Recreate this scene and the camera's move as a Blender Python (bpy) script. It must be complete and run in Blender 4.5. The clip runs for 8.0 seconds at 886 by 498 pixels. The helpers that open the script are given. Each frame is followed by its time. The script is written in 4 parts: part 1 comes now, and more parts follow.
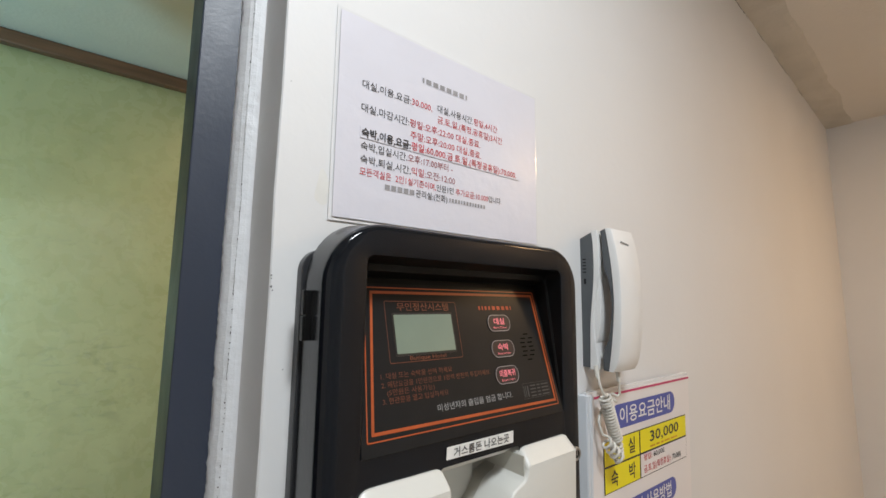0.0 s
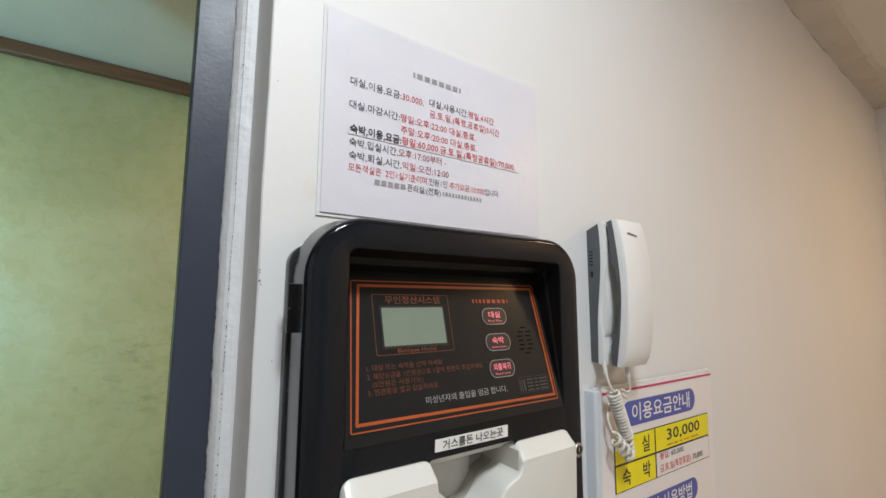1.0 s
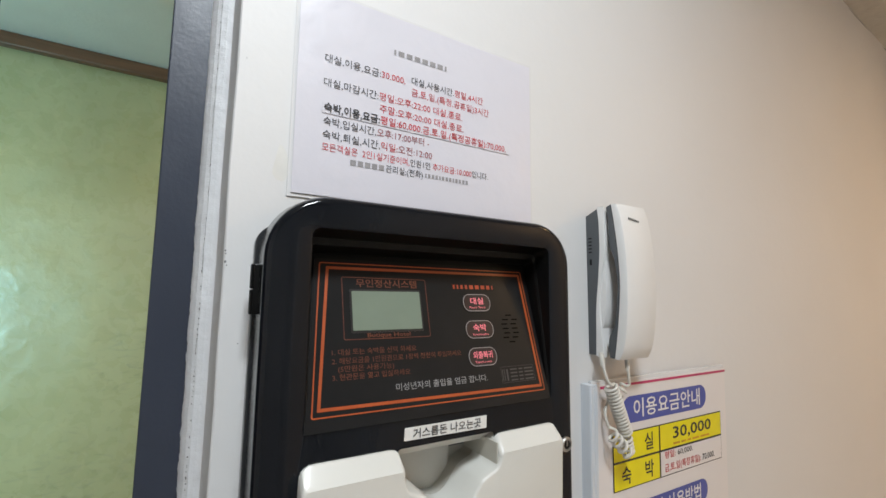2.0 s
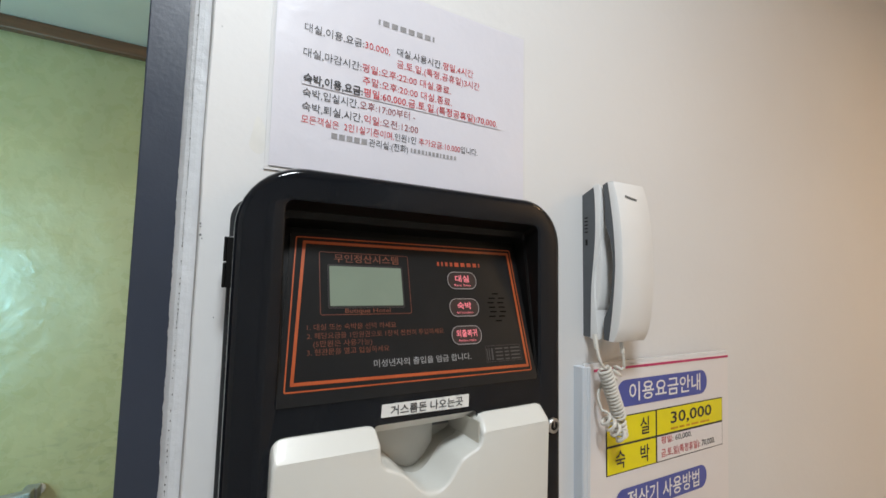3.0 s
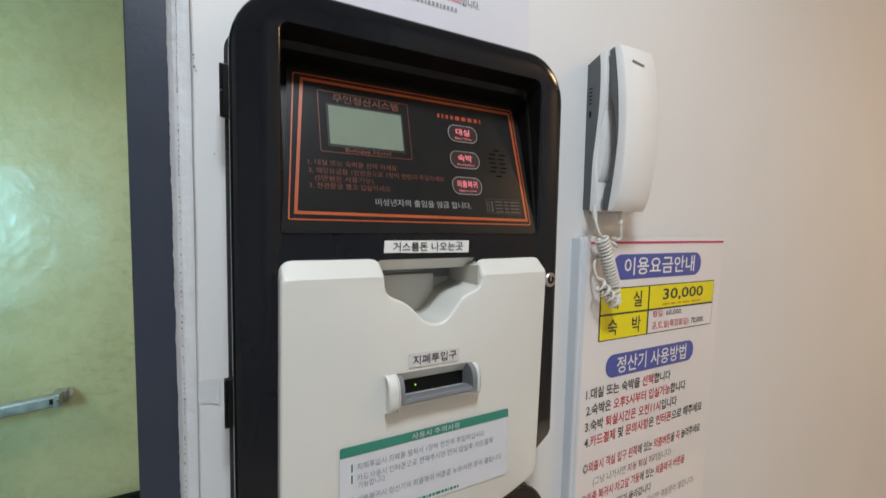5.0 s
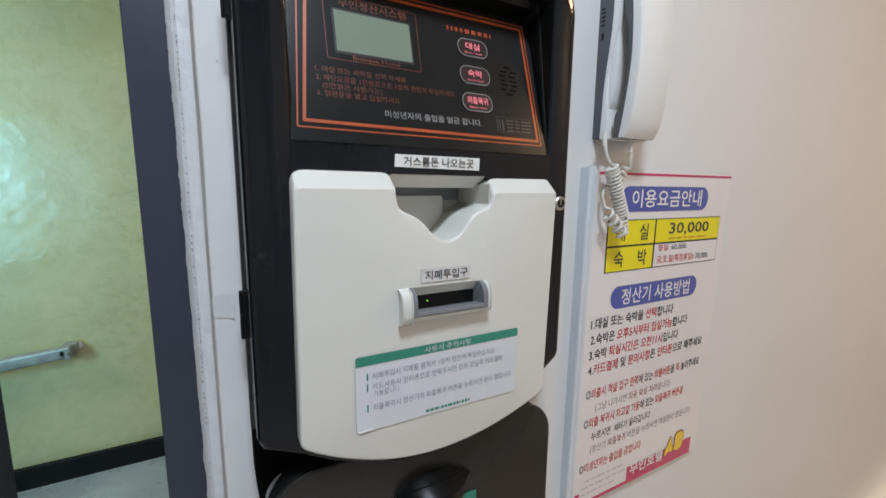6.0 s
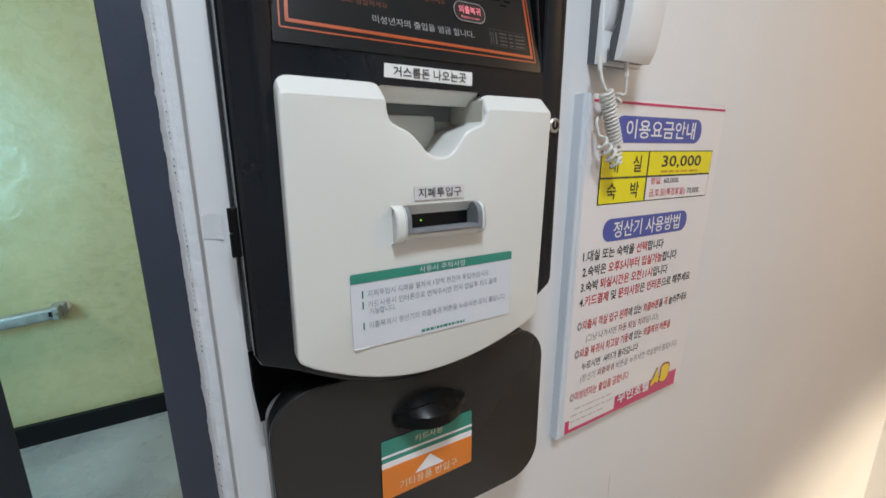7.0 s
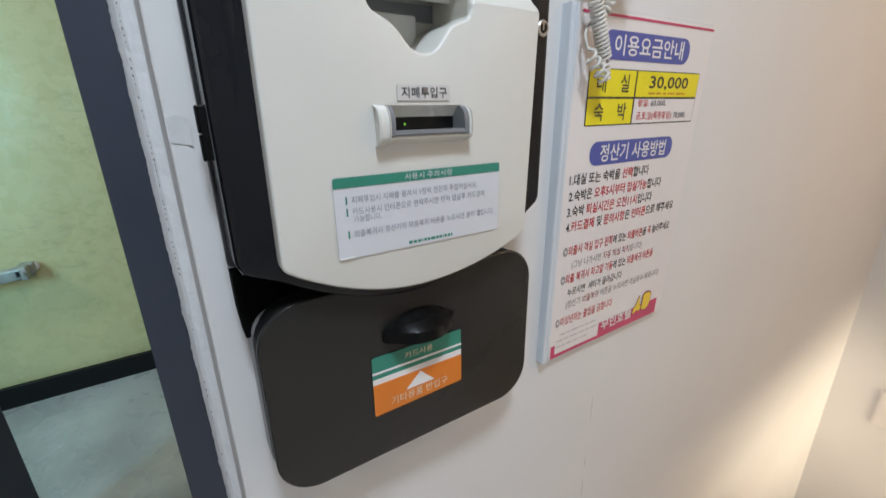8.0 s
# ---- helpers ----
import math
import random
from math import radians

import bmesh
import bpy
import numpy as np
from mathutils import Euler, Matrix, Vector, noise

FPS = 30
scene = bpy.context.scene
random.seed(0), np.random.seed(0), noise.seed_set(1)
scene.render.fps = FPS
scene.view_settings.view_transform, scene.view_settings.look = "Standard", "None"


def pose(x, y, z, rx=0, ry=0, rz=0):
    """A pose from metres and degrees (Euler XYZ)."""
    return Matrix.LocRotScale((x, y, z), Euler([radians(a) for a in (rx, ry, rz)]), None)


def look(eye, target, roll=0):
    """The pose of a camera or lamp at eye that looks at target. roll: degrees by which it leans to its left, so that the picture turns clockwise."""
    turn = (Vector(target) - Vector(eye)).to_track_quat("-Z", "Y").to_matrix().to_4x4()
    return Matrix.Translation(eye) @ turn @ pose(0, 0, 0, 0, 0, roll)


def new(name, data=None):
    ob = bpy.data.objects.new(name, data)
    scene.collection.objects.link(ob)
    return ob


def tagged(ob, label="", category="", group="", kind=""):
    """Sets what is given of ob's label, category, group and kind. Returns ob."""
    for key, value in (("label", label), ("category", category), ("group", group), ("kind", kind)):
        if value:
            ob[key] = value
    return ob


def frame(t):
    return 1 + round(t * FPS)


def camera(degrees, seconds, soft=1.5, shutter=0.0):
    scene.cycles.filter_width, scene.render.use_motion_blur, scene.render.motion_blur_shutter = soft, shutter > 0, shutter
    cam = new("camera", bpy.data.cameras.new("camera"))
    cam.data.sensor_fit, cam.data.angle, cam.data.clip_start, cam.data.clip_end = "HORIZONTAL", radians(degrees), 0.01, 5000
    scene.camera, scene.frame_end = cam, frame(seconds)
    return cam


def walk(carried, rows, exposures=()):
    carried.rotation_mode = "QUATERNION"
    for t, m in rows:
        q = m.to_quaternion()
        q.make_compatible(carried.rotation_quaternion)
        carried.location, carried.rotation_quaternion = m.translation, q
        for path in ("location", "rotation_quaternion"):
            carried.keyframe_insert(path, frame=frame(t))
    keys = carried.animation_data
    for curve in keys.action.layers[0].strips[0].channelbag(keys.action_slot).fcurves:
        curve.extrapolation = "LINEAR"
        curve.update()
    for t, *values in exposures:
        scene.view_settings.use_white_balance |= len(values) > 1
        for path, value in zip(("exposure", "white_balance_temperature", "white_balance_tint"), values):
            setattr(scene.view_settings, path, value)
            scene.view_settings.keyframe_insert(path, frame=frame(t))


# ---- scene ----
cam = camera(93.6, 8.0, shutter=0.35)
PATH = [
    (0, (-0.149, -0.366, 1.514), (1.074, 1.198, 1.759), 0.8),
    (0.5, (-0.13, -0.375, 1.518), (1.037, 1.231, 1.765), 0.4),
    (1, (-0.115, -0.389, 1.508), (0.99, 1.261, 1.749), 0.2),
    (1.5, (-0.091, -0.395, 1.5), (0.959, 1.292, 1.733), 0.4),
    (3, (-0.033, -0.403, 1.487), (0.92, 1.348, 1.65), 1.1),
    (3.5, (-0.032, -0.402, 1.47), (0.92, 1.354, 1.577), 1.1),
    (4, (-0.03, -0.405, 1.45), (0.922, 1.354, 1.488), 1.2),
    (4.5, (-0.029, -0.406, 1.424), (0.925, 1.351, 1.384), 1.1),
    (6, (-0.042, -0.401, 1.355), (0.912, 1.332, 1.062), 0.6),
    (6.5, (-0.044, -0.4, 1.334), (0.919, 1.312, 0.958), 0.3),
    (7, (-0.046, -0.401, 1.313), (0.936, 1.28, 0.853), -0.1),
    (7.5, (-0.047, -0.402, 1.292), (0.955, 1.243, 0.751), -0.4),
    (8, (-0.051, -0.399, 1.263), (0.977, 1.194, 0.627), -0.8),
]
EXPOSURES = [(0.0, -0.14, 6720, 11), (3.0, -0.15, 6640, 10), (4.4, -0.16, 6600, 10), (6.0, -0.08, 6150, 10), (8.0, 0.0, 6100, 10)]
walk(cam, [(t, look(eye, target, roll)) for t, eye, target, roll in PATH], EXPOSURES)

# ---- world and lamps ----
world = bpy.data.worlds.new("world")
scene.world = world
world.use_nodes = True
wn = world.node_tree.nodes
sky = wn.new("ShaderNodeTexSky")
sky.sky_type, sky.sun_disc = "NISHITA", False
sky.sun_elevation, sky.sun_rotation = radians(35), radians(150)
world.node_tree.links.new(sky.outputs[0], wn["Background"].inputs[0])
wn["Background"].inputs[1].default_value = 0.1


def area_lamp(name, m, sx, sy, watts, colour, spread=180):
    data = bpy.data.lights.new(name, "AREA")
    data.shape, data.size, data.size_y = "RECTANGLE", sx, sy
    data.energy, data.color, data.spread = watts, colour, radians(spread)
    ob = new(name, data)
    ob.matrix_world = m
    return ob


# ceiling lamp of the landing, unseen daylight in the stairwell's assumed lower entrance,
# added fill over the stairs, daylight in the corridor's window, two added unseen corridor fills
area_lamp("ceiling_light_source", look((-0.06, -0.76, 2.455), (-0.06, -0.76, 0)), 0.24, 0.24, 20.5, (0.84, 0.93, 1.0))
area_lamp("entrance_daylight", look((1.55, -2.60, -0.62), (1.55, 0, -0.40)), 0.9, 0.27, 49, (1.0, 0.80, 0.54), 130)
# added out of view to warm the end wall and the wall's right part
area_lamp("stair_fill", look((1.70, -1.10, 2.31), (1.70, -1.10, 0)), 0.22, 0.22, 9.8, (1.0, 0.64, 0.33))
area_lamp("corridor_daylight", look((-1.38, 0.128, 1.38), (-1.30, 1.6, 1.36)), 0.42, 0.60, 18, (0.33, 0.82, 1.0))
area_lamp("corridor_fill", look((-1.85, 0.80, 2.352), (-1.85, 0.80, 0)), 0.3, 0.3, 15, (1.0, 0.9, 0.74))
area_lamp("corridor_end_fill", look((0.36, 0.76, 2.352), (0.36, 0.76, 0)), 0.3, 0.3, 5, (1.0, 0.74, 0.42))


# ---- materials ----
def material(name, colour, rough=0.5, metal=0.0, vary=0.0, scale=8.0, bump=0.0, bump_scale=60.0, rough_vary=0.0,
             second=None, second_scale=3.0, second_low=0.5, second_high=0.7, emit=0.0, spec=None, stretch=None):
    """A surface with colour variation at two scales, a relief and uneven gloss, in object space (metres)."""
    mat = bpy.data.materials.new(name)
    mat.use_nodes = True
    nodes, links = mat.node_tree.nodes, mat.node_tree.links
    b = nodes["Principled BSDF"]
    b.inputs["Base Color"].default_value = (*colour, 1)
    b.inputs["Roughness"].default_value, b.inputs["Metallic"].default_value = rough, metal
    if spec is not None:
        b.inputs["Specular IOR Level"].default_value = spec
    if emit:
        b.inputs["Emission Color"].default_value, b.inputs["Emission Strength"].default_value = (*colour, 1), emit
    where = nodes.new("ShaderNodeTexCoord")
    source = where.outputs["Object"]
    if stretch:
        mp = nodes.new("ShaderNodeMapping")
        mp.inputs["Scale"].default_value = stretch
        links.new(source, mp.inputs[0])
        source = mp.outputs[0]

    def cloud(size, detail):
        n = nodes.new("ShaderNodeTexNoise")
        n.inputs["Scale"].default_value, n.inputs["Detail"].default_value = size, detail
        links.new(source, n.inputs["Vector"])
        return n.outputs["Fac"]

    def ramp(fac, low, high, a, z):
        r = nodes.new("ShaderNodeMapRange")
        for key, v in (("From Min", low), ("From Max", high), ("To Min", a), ("To Max", z)):
            r.inputs[key].default_value = v
        links.new(fac, r.inputs["Value"])
        return r.outputs["Result"]

    last = None
    if vary:
        mix = nodes.new("ShaderNodeMix")
        mix.data_type = "RGBA"
        mix.inputs[6].default_value = (*[c * (1 - vary) for c in colour], 1)
        mix.inputs[7].default_value = (*[min(1, c * (1 + vary)) for c in colour], 1)
        links.new(ramp(cloud(scale, 6), 0.3, 0.7, 0, 1), mix.inputs[0])
        last = mix.outputs[2]
    if second:
        mix = nodes.new("ShaderNodeMix")
        mix.data_type = "RGBA"
        if last:
            links.new(last, mix.inputs[6])
        else:
            mix.inputs[6].default_value = (*colour, 1)
        mix.inputs[7].default_value = (*second, 1)
        links.new(ramp(cloud(second_scale, 8), second_low, second_high, 0, 1), mix.inputs[0])
        last = mix.outputs[2]
    if last:
        links.new(last, b.inputs["Base Color"])
    if rough_vary:
        links.new(ramp(cloud(scale * 2.3, 5), 0.3, 0.7, max(0.02, rough - rough_vary), rough + rough_vary), b.inputs["Roughness"])
    if bump:
        bp = nodes.new("ShaderNodeBump")
        bp.inputs["Strength"].default_value, bp.inputs["Distance"].default_value = bump, 0.02
        links.new(cloud(bump_scale, 6), bp.inputs["Height"])
        links.new(bp.outputs[0], b.inputs["Normal"])
    return mat


M = {}
M["wall"] = material("white_wallpaper", (0.725, 0.722, 0.722), 0.55, vary=0.02, scale=2.5, bump=0.022, bump_scale=70, second=(0.69, 0.682, 0.675), second_scale=1.4, second_low=0.5, second_high=0.8)
M["plaster"] = material("painted_plaster", (0.68, 0.69, 0.71), 0.5, vary=0.04, scale=25, bump=0.11, bump_scale=95, second=(0.61, 0.615, 0.63), second_scale=40, second_low=0.62, second_high=0.75)
M["ceiling"] = material("ceiling_paper", (0.70, 0.66, 0.60), 0.7, vary=0.03, scale=4, bump=0.1, bump_scale=120)
M["concrete"] = material("pale_floor_stone", (0.66, 0.62, 0.57), 0.7, vary=0.12, scale=5, bump=0.2, bump_scale=60)
# warm tint on unseen surfaces, there to warm the light they reflect
M["step"] = material("warm_bounce_stone", (0.50, 0.40, 0.30), 0.5, vary=0.1, scale=9, bump=0.1, bump_scale=80)
# near-black that stands for shade under the machine and in narrow gaps
M["void"] = material("unlit_black", (0.003, 0.003, 0.003), 0.9, spec=0.05, vary=0.2, scale=40)
M["navy"] = material("navy_steel_paint", (0.031, 0.039, 0.060), 0.42, vary=0.08, scale=9, bump=0.03, bump_scale=250, rough_vary=0.05)
M["green"] = material("green_gloss_paint", (0.49, 0.455, 0.245), 0.42, vary=0.06, scale=3.0, bump=0.14, bump_scale=11, rough_vary=0.06,
                      second=(0.42, 0.40, 0.205), second_scale=5, second_low=0.52, second_high=0.78)
M["skirt"] = material("black_skirting", (0.006, 0.006, 0.007), 0.55, vary=0.2, scale=20, spec=0.2)
M["brown"] = material("brown_moulding", (0.19, 0.085, 0.048), 0.4, vary=0.2, scale=14, stretch=(0.3, 1, 4))
M["vinyl"] = material("grey_vinyl_floor", (0.305, 0.335, 0.36), 0.3, vary=0.12, scale=4, rough_vary=0.12, second=(0.22, 0.24, 0.26), second_scale=2.5, second_low=0.5, second_high=0.75, bump=0.04, bump_scale=30)
M["old_paper"] = material("stained_ceiling_paper", (0.60, 0.565, 0.50), 0.75, vary=0.07, scale=9, bump=0.2, bump_scale=50, second=(0.52, 0.48, 0.41), second_scale=7, second_low=0.55, second_high=0.75)
M["corridor_ceiling"] = material("corridor_ceiling", (0.76, 0.755, 0.73), 0.7, vary=0.04, scale=5, bump=0.08, bump_scale=90)
M["steel"] = material("scuffed_galvanised_steel", (0.30, 0.315, 0.31), 0.45, 0.35, vary=0.2, scale=30, rough_vary=0.12)
M["black_gloss"] = material("black_glossy_plastic", (0.006, 0.0072, 0.0098), 0.09, spec=0.32, vary=0.2, scale=12, bump=0.01, bump_scale=160, rough_vary=0.03)
M["black_side"] = material("dark_grey_housing", (0.030, 0.031, 0.034), 0.16, spec=0.35, vary=0.1, scale=30, bump=0.03, bump_scale=400)
M["black_matt"] = material("matt_black_plastic", (0.006, 0.006, 0.006), 0.55, spec=0.25, vary=0.2, scale=30)
M["knob"] = material("satin_black_plastic", (0.005, 0.005, 0.005), 0.30, spec=0.12, vary=0.1, scale=40, rough_vary=0.05)
M["recess"] = material("satin_black_recess", (0.004, 0.004, 0.004), 0.38, spec=0.25, vary=0.1, scale=30, bump=0.02, bump_scale=300)
M["hatch"] = material("black_acrylic_lid", (0.0180, 0.0175, 0.0165), 0.25, spec=0.42, vary=0.08, scale=10, rough_vary=0.02)
M["panel"] = material("dark_membrane_panel", (0.0138, 0.0138, 0.0142), 0.28, spec=0.2, vary=0.10, scale=30, bump=0.01, bump_scale=500)
M["orange_line"] = material("orange_print", (0.40, 0.08, 0.02), 0.35, vary=0.1, scale=60)
M["brand_print"] = material("dull_red_print", (0.34, 0.055, 0.02), 0.4, vary=0.2, scale=90)
M["amber_print"] = material("amber_print", (0.66, 0.34, 0.015), 0.4, vary=0.2, scale=90)
M["light_grey_ink"] = material("light_grey_ink", (0.47, 0.46, 0.47), 0.4, vary=0.15, scale=120)
M["rust_text"] = material("faded_orange_print", (0.15, 0.045, 0.022), 0.4, vary=0.25, scale=90)
M["grey_text"] = material("pale_grey_print", (0.29, 0.29, 0.295), 0.4, vary=0.15, scale=90)
M["dim_text"] = material("dim_grey_print", (0.055, 0.055, 0.058), 0.4, vary=0.15, scale=90)
M["pink_lit"] = material("lit_red_button_print", (0.85, 0.22, 0.27), 0.4, emit=0.22)
M["button"] = material("dark_red_button", (0.022, 0.012, 0.013), 0.35, vary=0.2, scale=80)
# faint emission lifts the display's brightness, no backlight meant
M["lcd"] = material("grey_green_lcd", (0.185, 0.23, 0.178), 0.18, vary=0.03, scale=30, emit=0.03)
M["lcd_edge"] = material("lcd_bezel", (0.015, 0.014, 0.013), 0.4)
M["white_plastic"] = material("ivory_white_plastic", (0.665, 0.66, 0.62), 0.32, vary=0.010, scale=18, bump=0.02, bump_scale=500, rough_vary=0.01)
M["hatch_body"] = material("dull_grey_white_plastic", (0.20, 0.205, 0.21), 0.4, vary=0.08, scale=25, bump=0.02, bump_scale=200)
M["tray"] = material("grey_beige_plastic", (0.50, 0.485, 0.43), 0.45, vary=0.03, scale=30, bump=0.02, bump_scale=400)
M["guide"] = material("pale_grey_plastic", (0.70, 0.685, 0.63), 0.45, vary=0.03, scale=30)
M["grey_plastic"] = material("mid_grey_plastic", (0.17, 0.18, 0.195), 0.45, vary=0.04, scale=60, bump=0.02, bump_scale=500)
M["phone_grey"] = material("slate_grey_plastic", (0.085, 0.092, 0.10), 0.5, vary=0.05, scale=50, bump=0.03, bump_scale=700)
M["phone_white"] = material("cool_white_plastic", (0.74, 0.735, 0.725), 0.5, vary=0.012, scale=30, bump=0.015, bump_scale=600)
M["cord"] = material("cream_cord_plastic", (0.66, 0.635, 0.58), 0.45, vary=0.08, scale=60)
M["paper"] = material("laminated_paper", (0.675, 0.665, 0.725), 0.36, vary=0.015, scale=7, bump=0.10, bump_scale=14, rough_vary=0.06)
M["film"] = material("laminate_film_edge", (0.74, 0.735, 0.74), 0.15, vary=0.02, scale=12)
M["poster"] = material("poster_paper", (0.76, 0.725, 0.72), 0.35, vary=0.015, scale=9, bump=0.02, bump_scale=40)
M["rail"] = material("pale_blue_grey_pvc", (0.64, 0.68, 0.73), 0.35, vary=0.04, scale=20, stretch=(1, 1, 0.2))
M["ink"] = material("black_ink", (0.03, 0.03, 0.035), 0.4, vary=0.15, scale=120)
M["red_ink"] = material("red_ink", (0.55, 0.035, 0.05), 0.4, vary=0.12, scale=120)
M["dark_red_ink"] = material("dark_red_ink", (0.30, 0.06, 0.07), 0.4, vary=0.12, scale=120)
M["grey_ink"] = material("grey_ink", (0.30, 0.29, 0.30), 0.4, vary=0.15, scale=120)
M["blue"] = material("violet_blue_print", (0.075, 0.095, 0.36), 0.4, vary=0.05, scale=40)
M["yellow"] = material("yellow_print", (0.80, 0.70, 0.006), 0.4, vary=0.03, scale=40)
M["magenta"] = material("magenta_print", (0.52, 0.035, 0.13), 0.4, vary=0.08, scale=40)
M["white_ink"] = material("white_print", (0.78, 0.77, 0.78), 0.4, vary=0.02, scale=40)
M["logo_yellow"] = material("warm_yellow_print", (0.80, 0.56, 0.02), 0.4, vary=0.05, scale=60)
M["teal"] = material("teal_print", (0.035, 0.23, 0.165), 0.35, vary=0.06, scale=60)
M["sticker"] = material("pale_sticker", (0.63, 0.645, 0.69), 0.3, vary=0.015, scale=30)
M["sticker_ink"] = material("blue_grey_print", (0.30, 0.335, 0.38), 0.4, vary=0.25, scale=200)
M["orange"] = material("orange_sticker", (0.70, 0.20, 0.015), 0.3, vary=0.04, scale=50)
M["cream_ink"] = material("cream_print", (0.78, 0.66, 0.48), 0.4, vary=0.1, scale=100)
M["label"] = material("white_tape_label", (0.76, 0.76, 0.74), 0.35, vary=0.02, scale=60)
M["clear_label"] = material("clear_grey_tape_label", (0.625, 0.605, 0.595), 0.3, vary=0.03, scale=60)
M["chrome"] = material("satin_chrome", (0.48, 0.47, 0.455), 0.42, 1.0, vary=0.05, scale=60)
M["lamp_glow"] = material("lamp_diffuser", (1.0, 0.97, 0.92), 0.5, emit=1.6)
M["warm_glow"] = material("warm_lamp_diffuser", (1.0, 0.82, 0.6), 0.5, emit=1.2)
M["led"] = material("green_led", (0.35, 1.0, 0.05), 0.4, emit=0.5)
M["crack"] = material("dark_crack", (0.07, 0.065, 0.06), 0.9, vary=0.3, scale=200)
M["pit"] = material("exposed_plaster_pit", (0.075, 0.07, 0.068), 0.9, vary=0.4, scale=200)
M["tape"] = material("clear_adhesive_tape", (0.655, 0.66, 0.67), 0.22, vary=0.04, scale=60, bump=0.1, bump_scale=70)
M["glue"] = material("yellowed_glue_smear", (0.71, 0.70, 0.668), 0.5, vary=0.05, scale=60)
M["glass"] = material("frosted_window", (0.85, 0.95, 1.0), 0.4, emit=1.0)


def scuffed(mat, colour):
    """Adds scattered dark scuffs and a crumpled clear coat to a paint."""
    nodes, links = mat.node_tree.nodes, mat.node_tree.links
    b = nodes["Principled BSDF"]
    where = nodes.new("ShaderNodeTexCoord")
    mp = nodes.new("ShaderNodeMapping")
    mp.inputs["Scale"].default_value, mp.inputs["Rotation"].default_value = (1, 1, 2.3), (0, 0.40, 0)
    links.new(where.outputs["Object"], mp.inputs[0])
    fine, broad = nodes.new("ShaderNodeTexNoise"), nodes.new("ShaderNodeTexNoise")
    fine.inputs["Scale"].default_value, fine.inputs["Detail"].default_value, fine.inputs["Distortion"].default_value = 15, 9, 1.2
    broad.inputs["Scale"].default_value, broad.inputs["Detail"].default_value = 1.7, 3
    masks = []
    for n, lo, hi in ((fine, 0.52, 0.70), (broad, 0.62, 0.76)):
        links.new(mp.outputs[0], n.inputs["Vector"])
        r = nodes.new("ShaderNodeMapRange")
        r.inputs["From Min"].default_value, r.inputs["From Max"].default_value = lo, hi
        links.new(n.outputs["Fac"], r.inputs["Value"])
        masks.append(r.outputs["Result"])
    # two worn patches with more scuffs than the rest
    gathered = masks[1]
    for centre, radius, share in (((-0.22, 1.6, 1.21), 0.26, 1.0), ((-0.41, 1.6, 0.83), 0.30, 0.75)):
        away = nodes.new("ShaderNodeVectorMath")
        away.operation = "DISTANCE"
        away.inputs[1].default_value = centre
        links.new(where.outputs["Object"], away.inputs[0])
        r = nodes.new("ShaderNodeMapRange")
        for key, v in (("From Min", radius), ("From Max", 0.3 * radius), ("To Min", 0.0), ("To Max", share)):
            r.inputs[key].default_value = v
        links.new(away.outputs["Value"], r.inputs["Value"])
        more = nodes.new("ShaderNodeMath")
        more.operation = "MAXIMUM"
        links.new(gathered, more.inputs[0]), links.new(r.outputs["Result"], more.inputs[1])
        gathered = more.outputs[0]
    both = nodes.new("ShaderNodeMath")
    both.operation = "MULTIPLY"
    links.new(masks[0], both.inputs[0]), links.new(gathered, both.inputs[1])
    part_of = nodes.new("ShaderNodeMath")
    part_of.operation = "MULTIPLY"
    part_of.inputs[1].default_value = 0.42
    links.new(both.outputs[0], part_of.inputs[0])
    mix = nodes.new("ShaderNodeMix")
    mix.data_type = "RGBA"
    links.new(b.inputs["Base Color"].links[0].from_socket, mix.inputs[6])
    mix.inputs[7].default_value = (*colour, 1)
    links.new(part_of.outputs[0], mix.inputs[0])
    links.new(mix.outputs[2], b.inputs["Base Color"])
    crumple = nodes.new("ShaderNodeTexNoise")
    crumple.inputs["Scale"].default_value, crumple.inputs["Detail"].default_value, crumple.inputs["Distortion"].default_value = 20, 5, 0.8
    links.new(where.outputs["Object"], crumple.inputs["Vector"])
    bp = nodes.new("ShaderNodeBump")
    bp.inputs["Strength"].default_value, bp.inputs["Distance"].default_value = 0.17, 0.02
    links.new(crumple.outputs["Fac"], bp.inputs["Height"])
    links.new(bp.outputs[0], b.inputs["Coat Normal"])
    r = nodes.new("ShaderNodeMapRange")
    for key, v in (("From Min", 0.48), ("From Max", 0.72), ("To Min", 0.30), ("To Max", 0.17)):
        r.inputs[key].default_value = v
    links.new(crumple.outputs["Fac"], r.inputs["Value"])
    links.new(r.outputs["Result"], b.inputs["Coat Roughness"])
    b.inputs["Coat Weight"].default_value = 1.0


scuffed(M["green"], (0.16, 0.15, 0.09))


# ---- mesh helpers ----
ANCHOR = {}  # things whose parts are given in the place's coordinates


def part(name, bm, mat, parent=None, label="", smooth=False):
    """One mesh object from a bmesh, under a thing or a part."""
    bmesh.ops.recalc_face_normals(bm, faces=bm.faces)
    me = bpy.data.meshes.new(name)
    bm.to_mesh(me)
    bm.free()
    if smooth:
        me.shade_smooth()
        me.set_sharp_from_angle(angle=radians(38))
    me.materials.append(M[mat])
    ob = new(name, me)
    ob.parent = parent
    if parent and parent.name in ANCHOR:
        ob.location = -ANCHOR[parent.name]
    return tagged(ob, label)


def thing(name, label, category, group="", kind="", at=(0, 0, 0), placed=False):
    ob = new(name)
    ob.empty_display_size = 0.05
    ob.location = at
    if placed:
        ANCHOR[ob.name] = Vector(at)
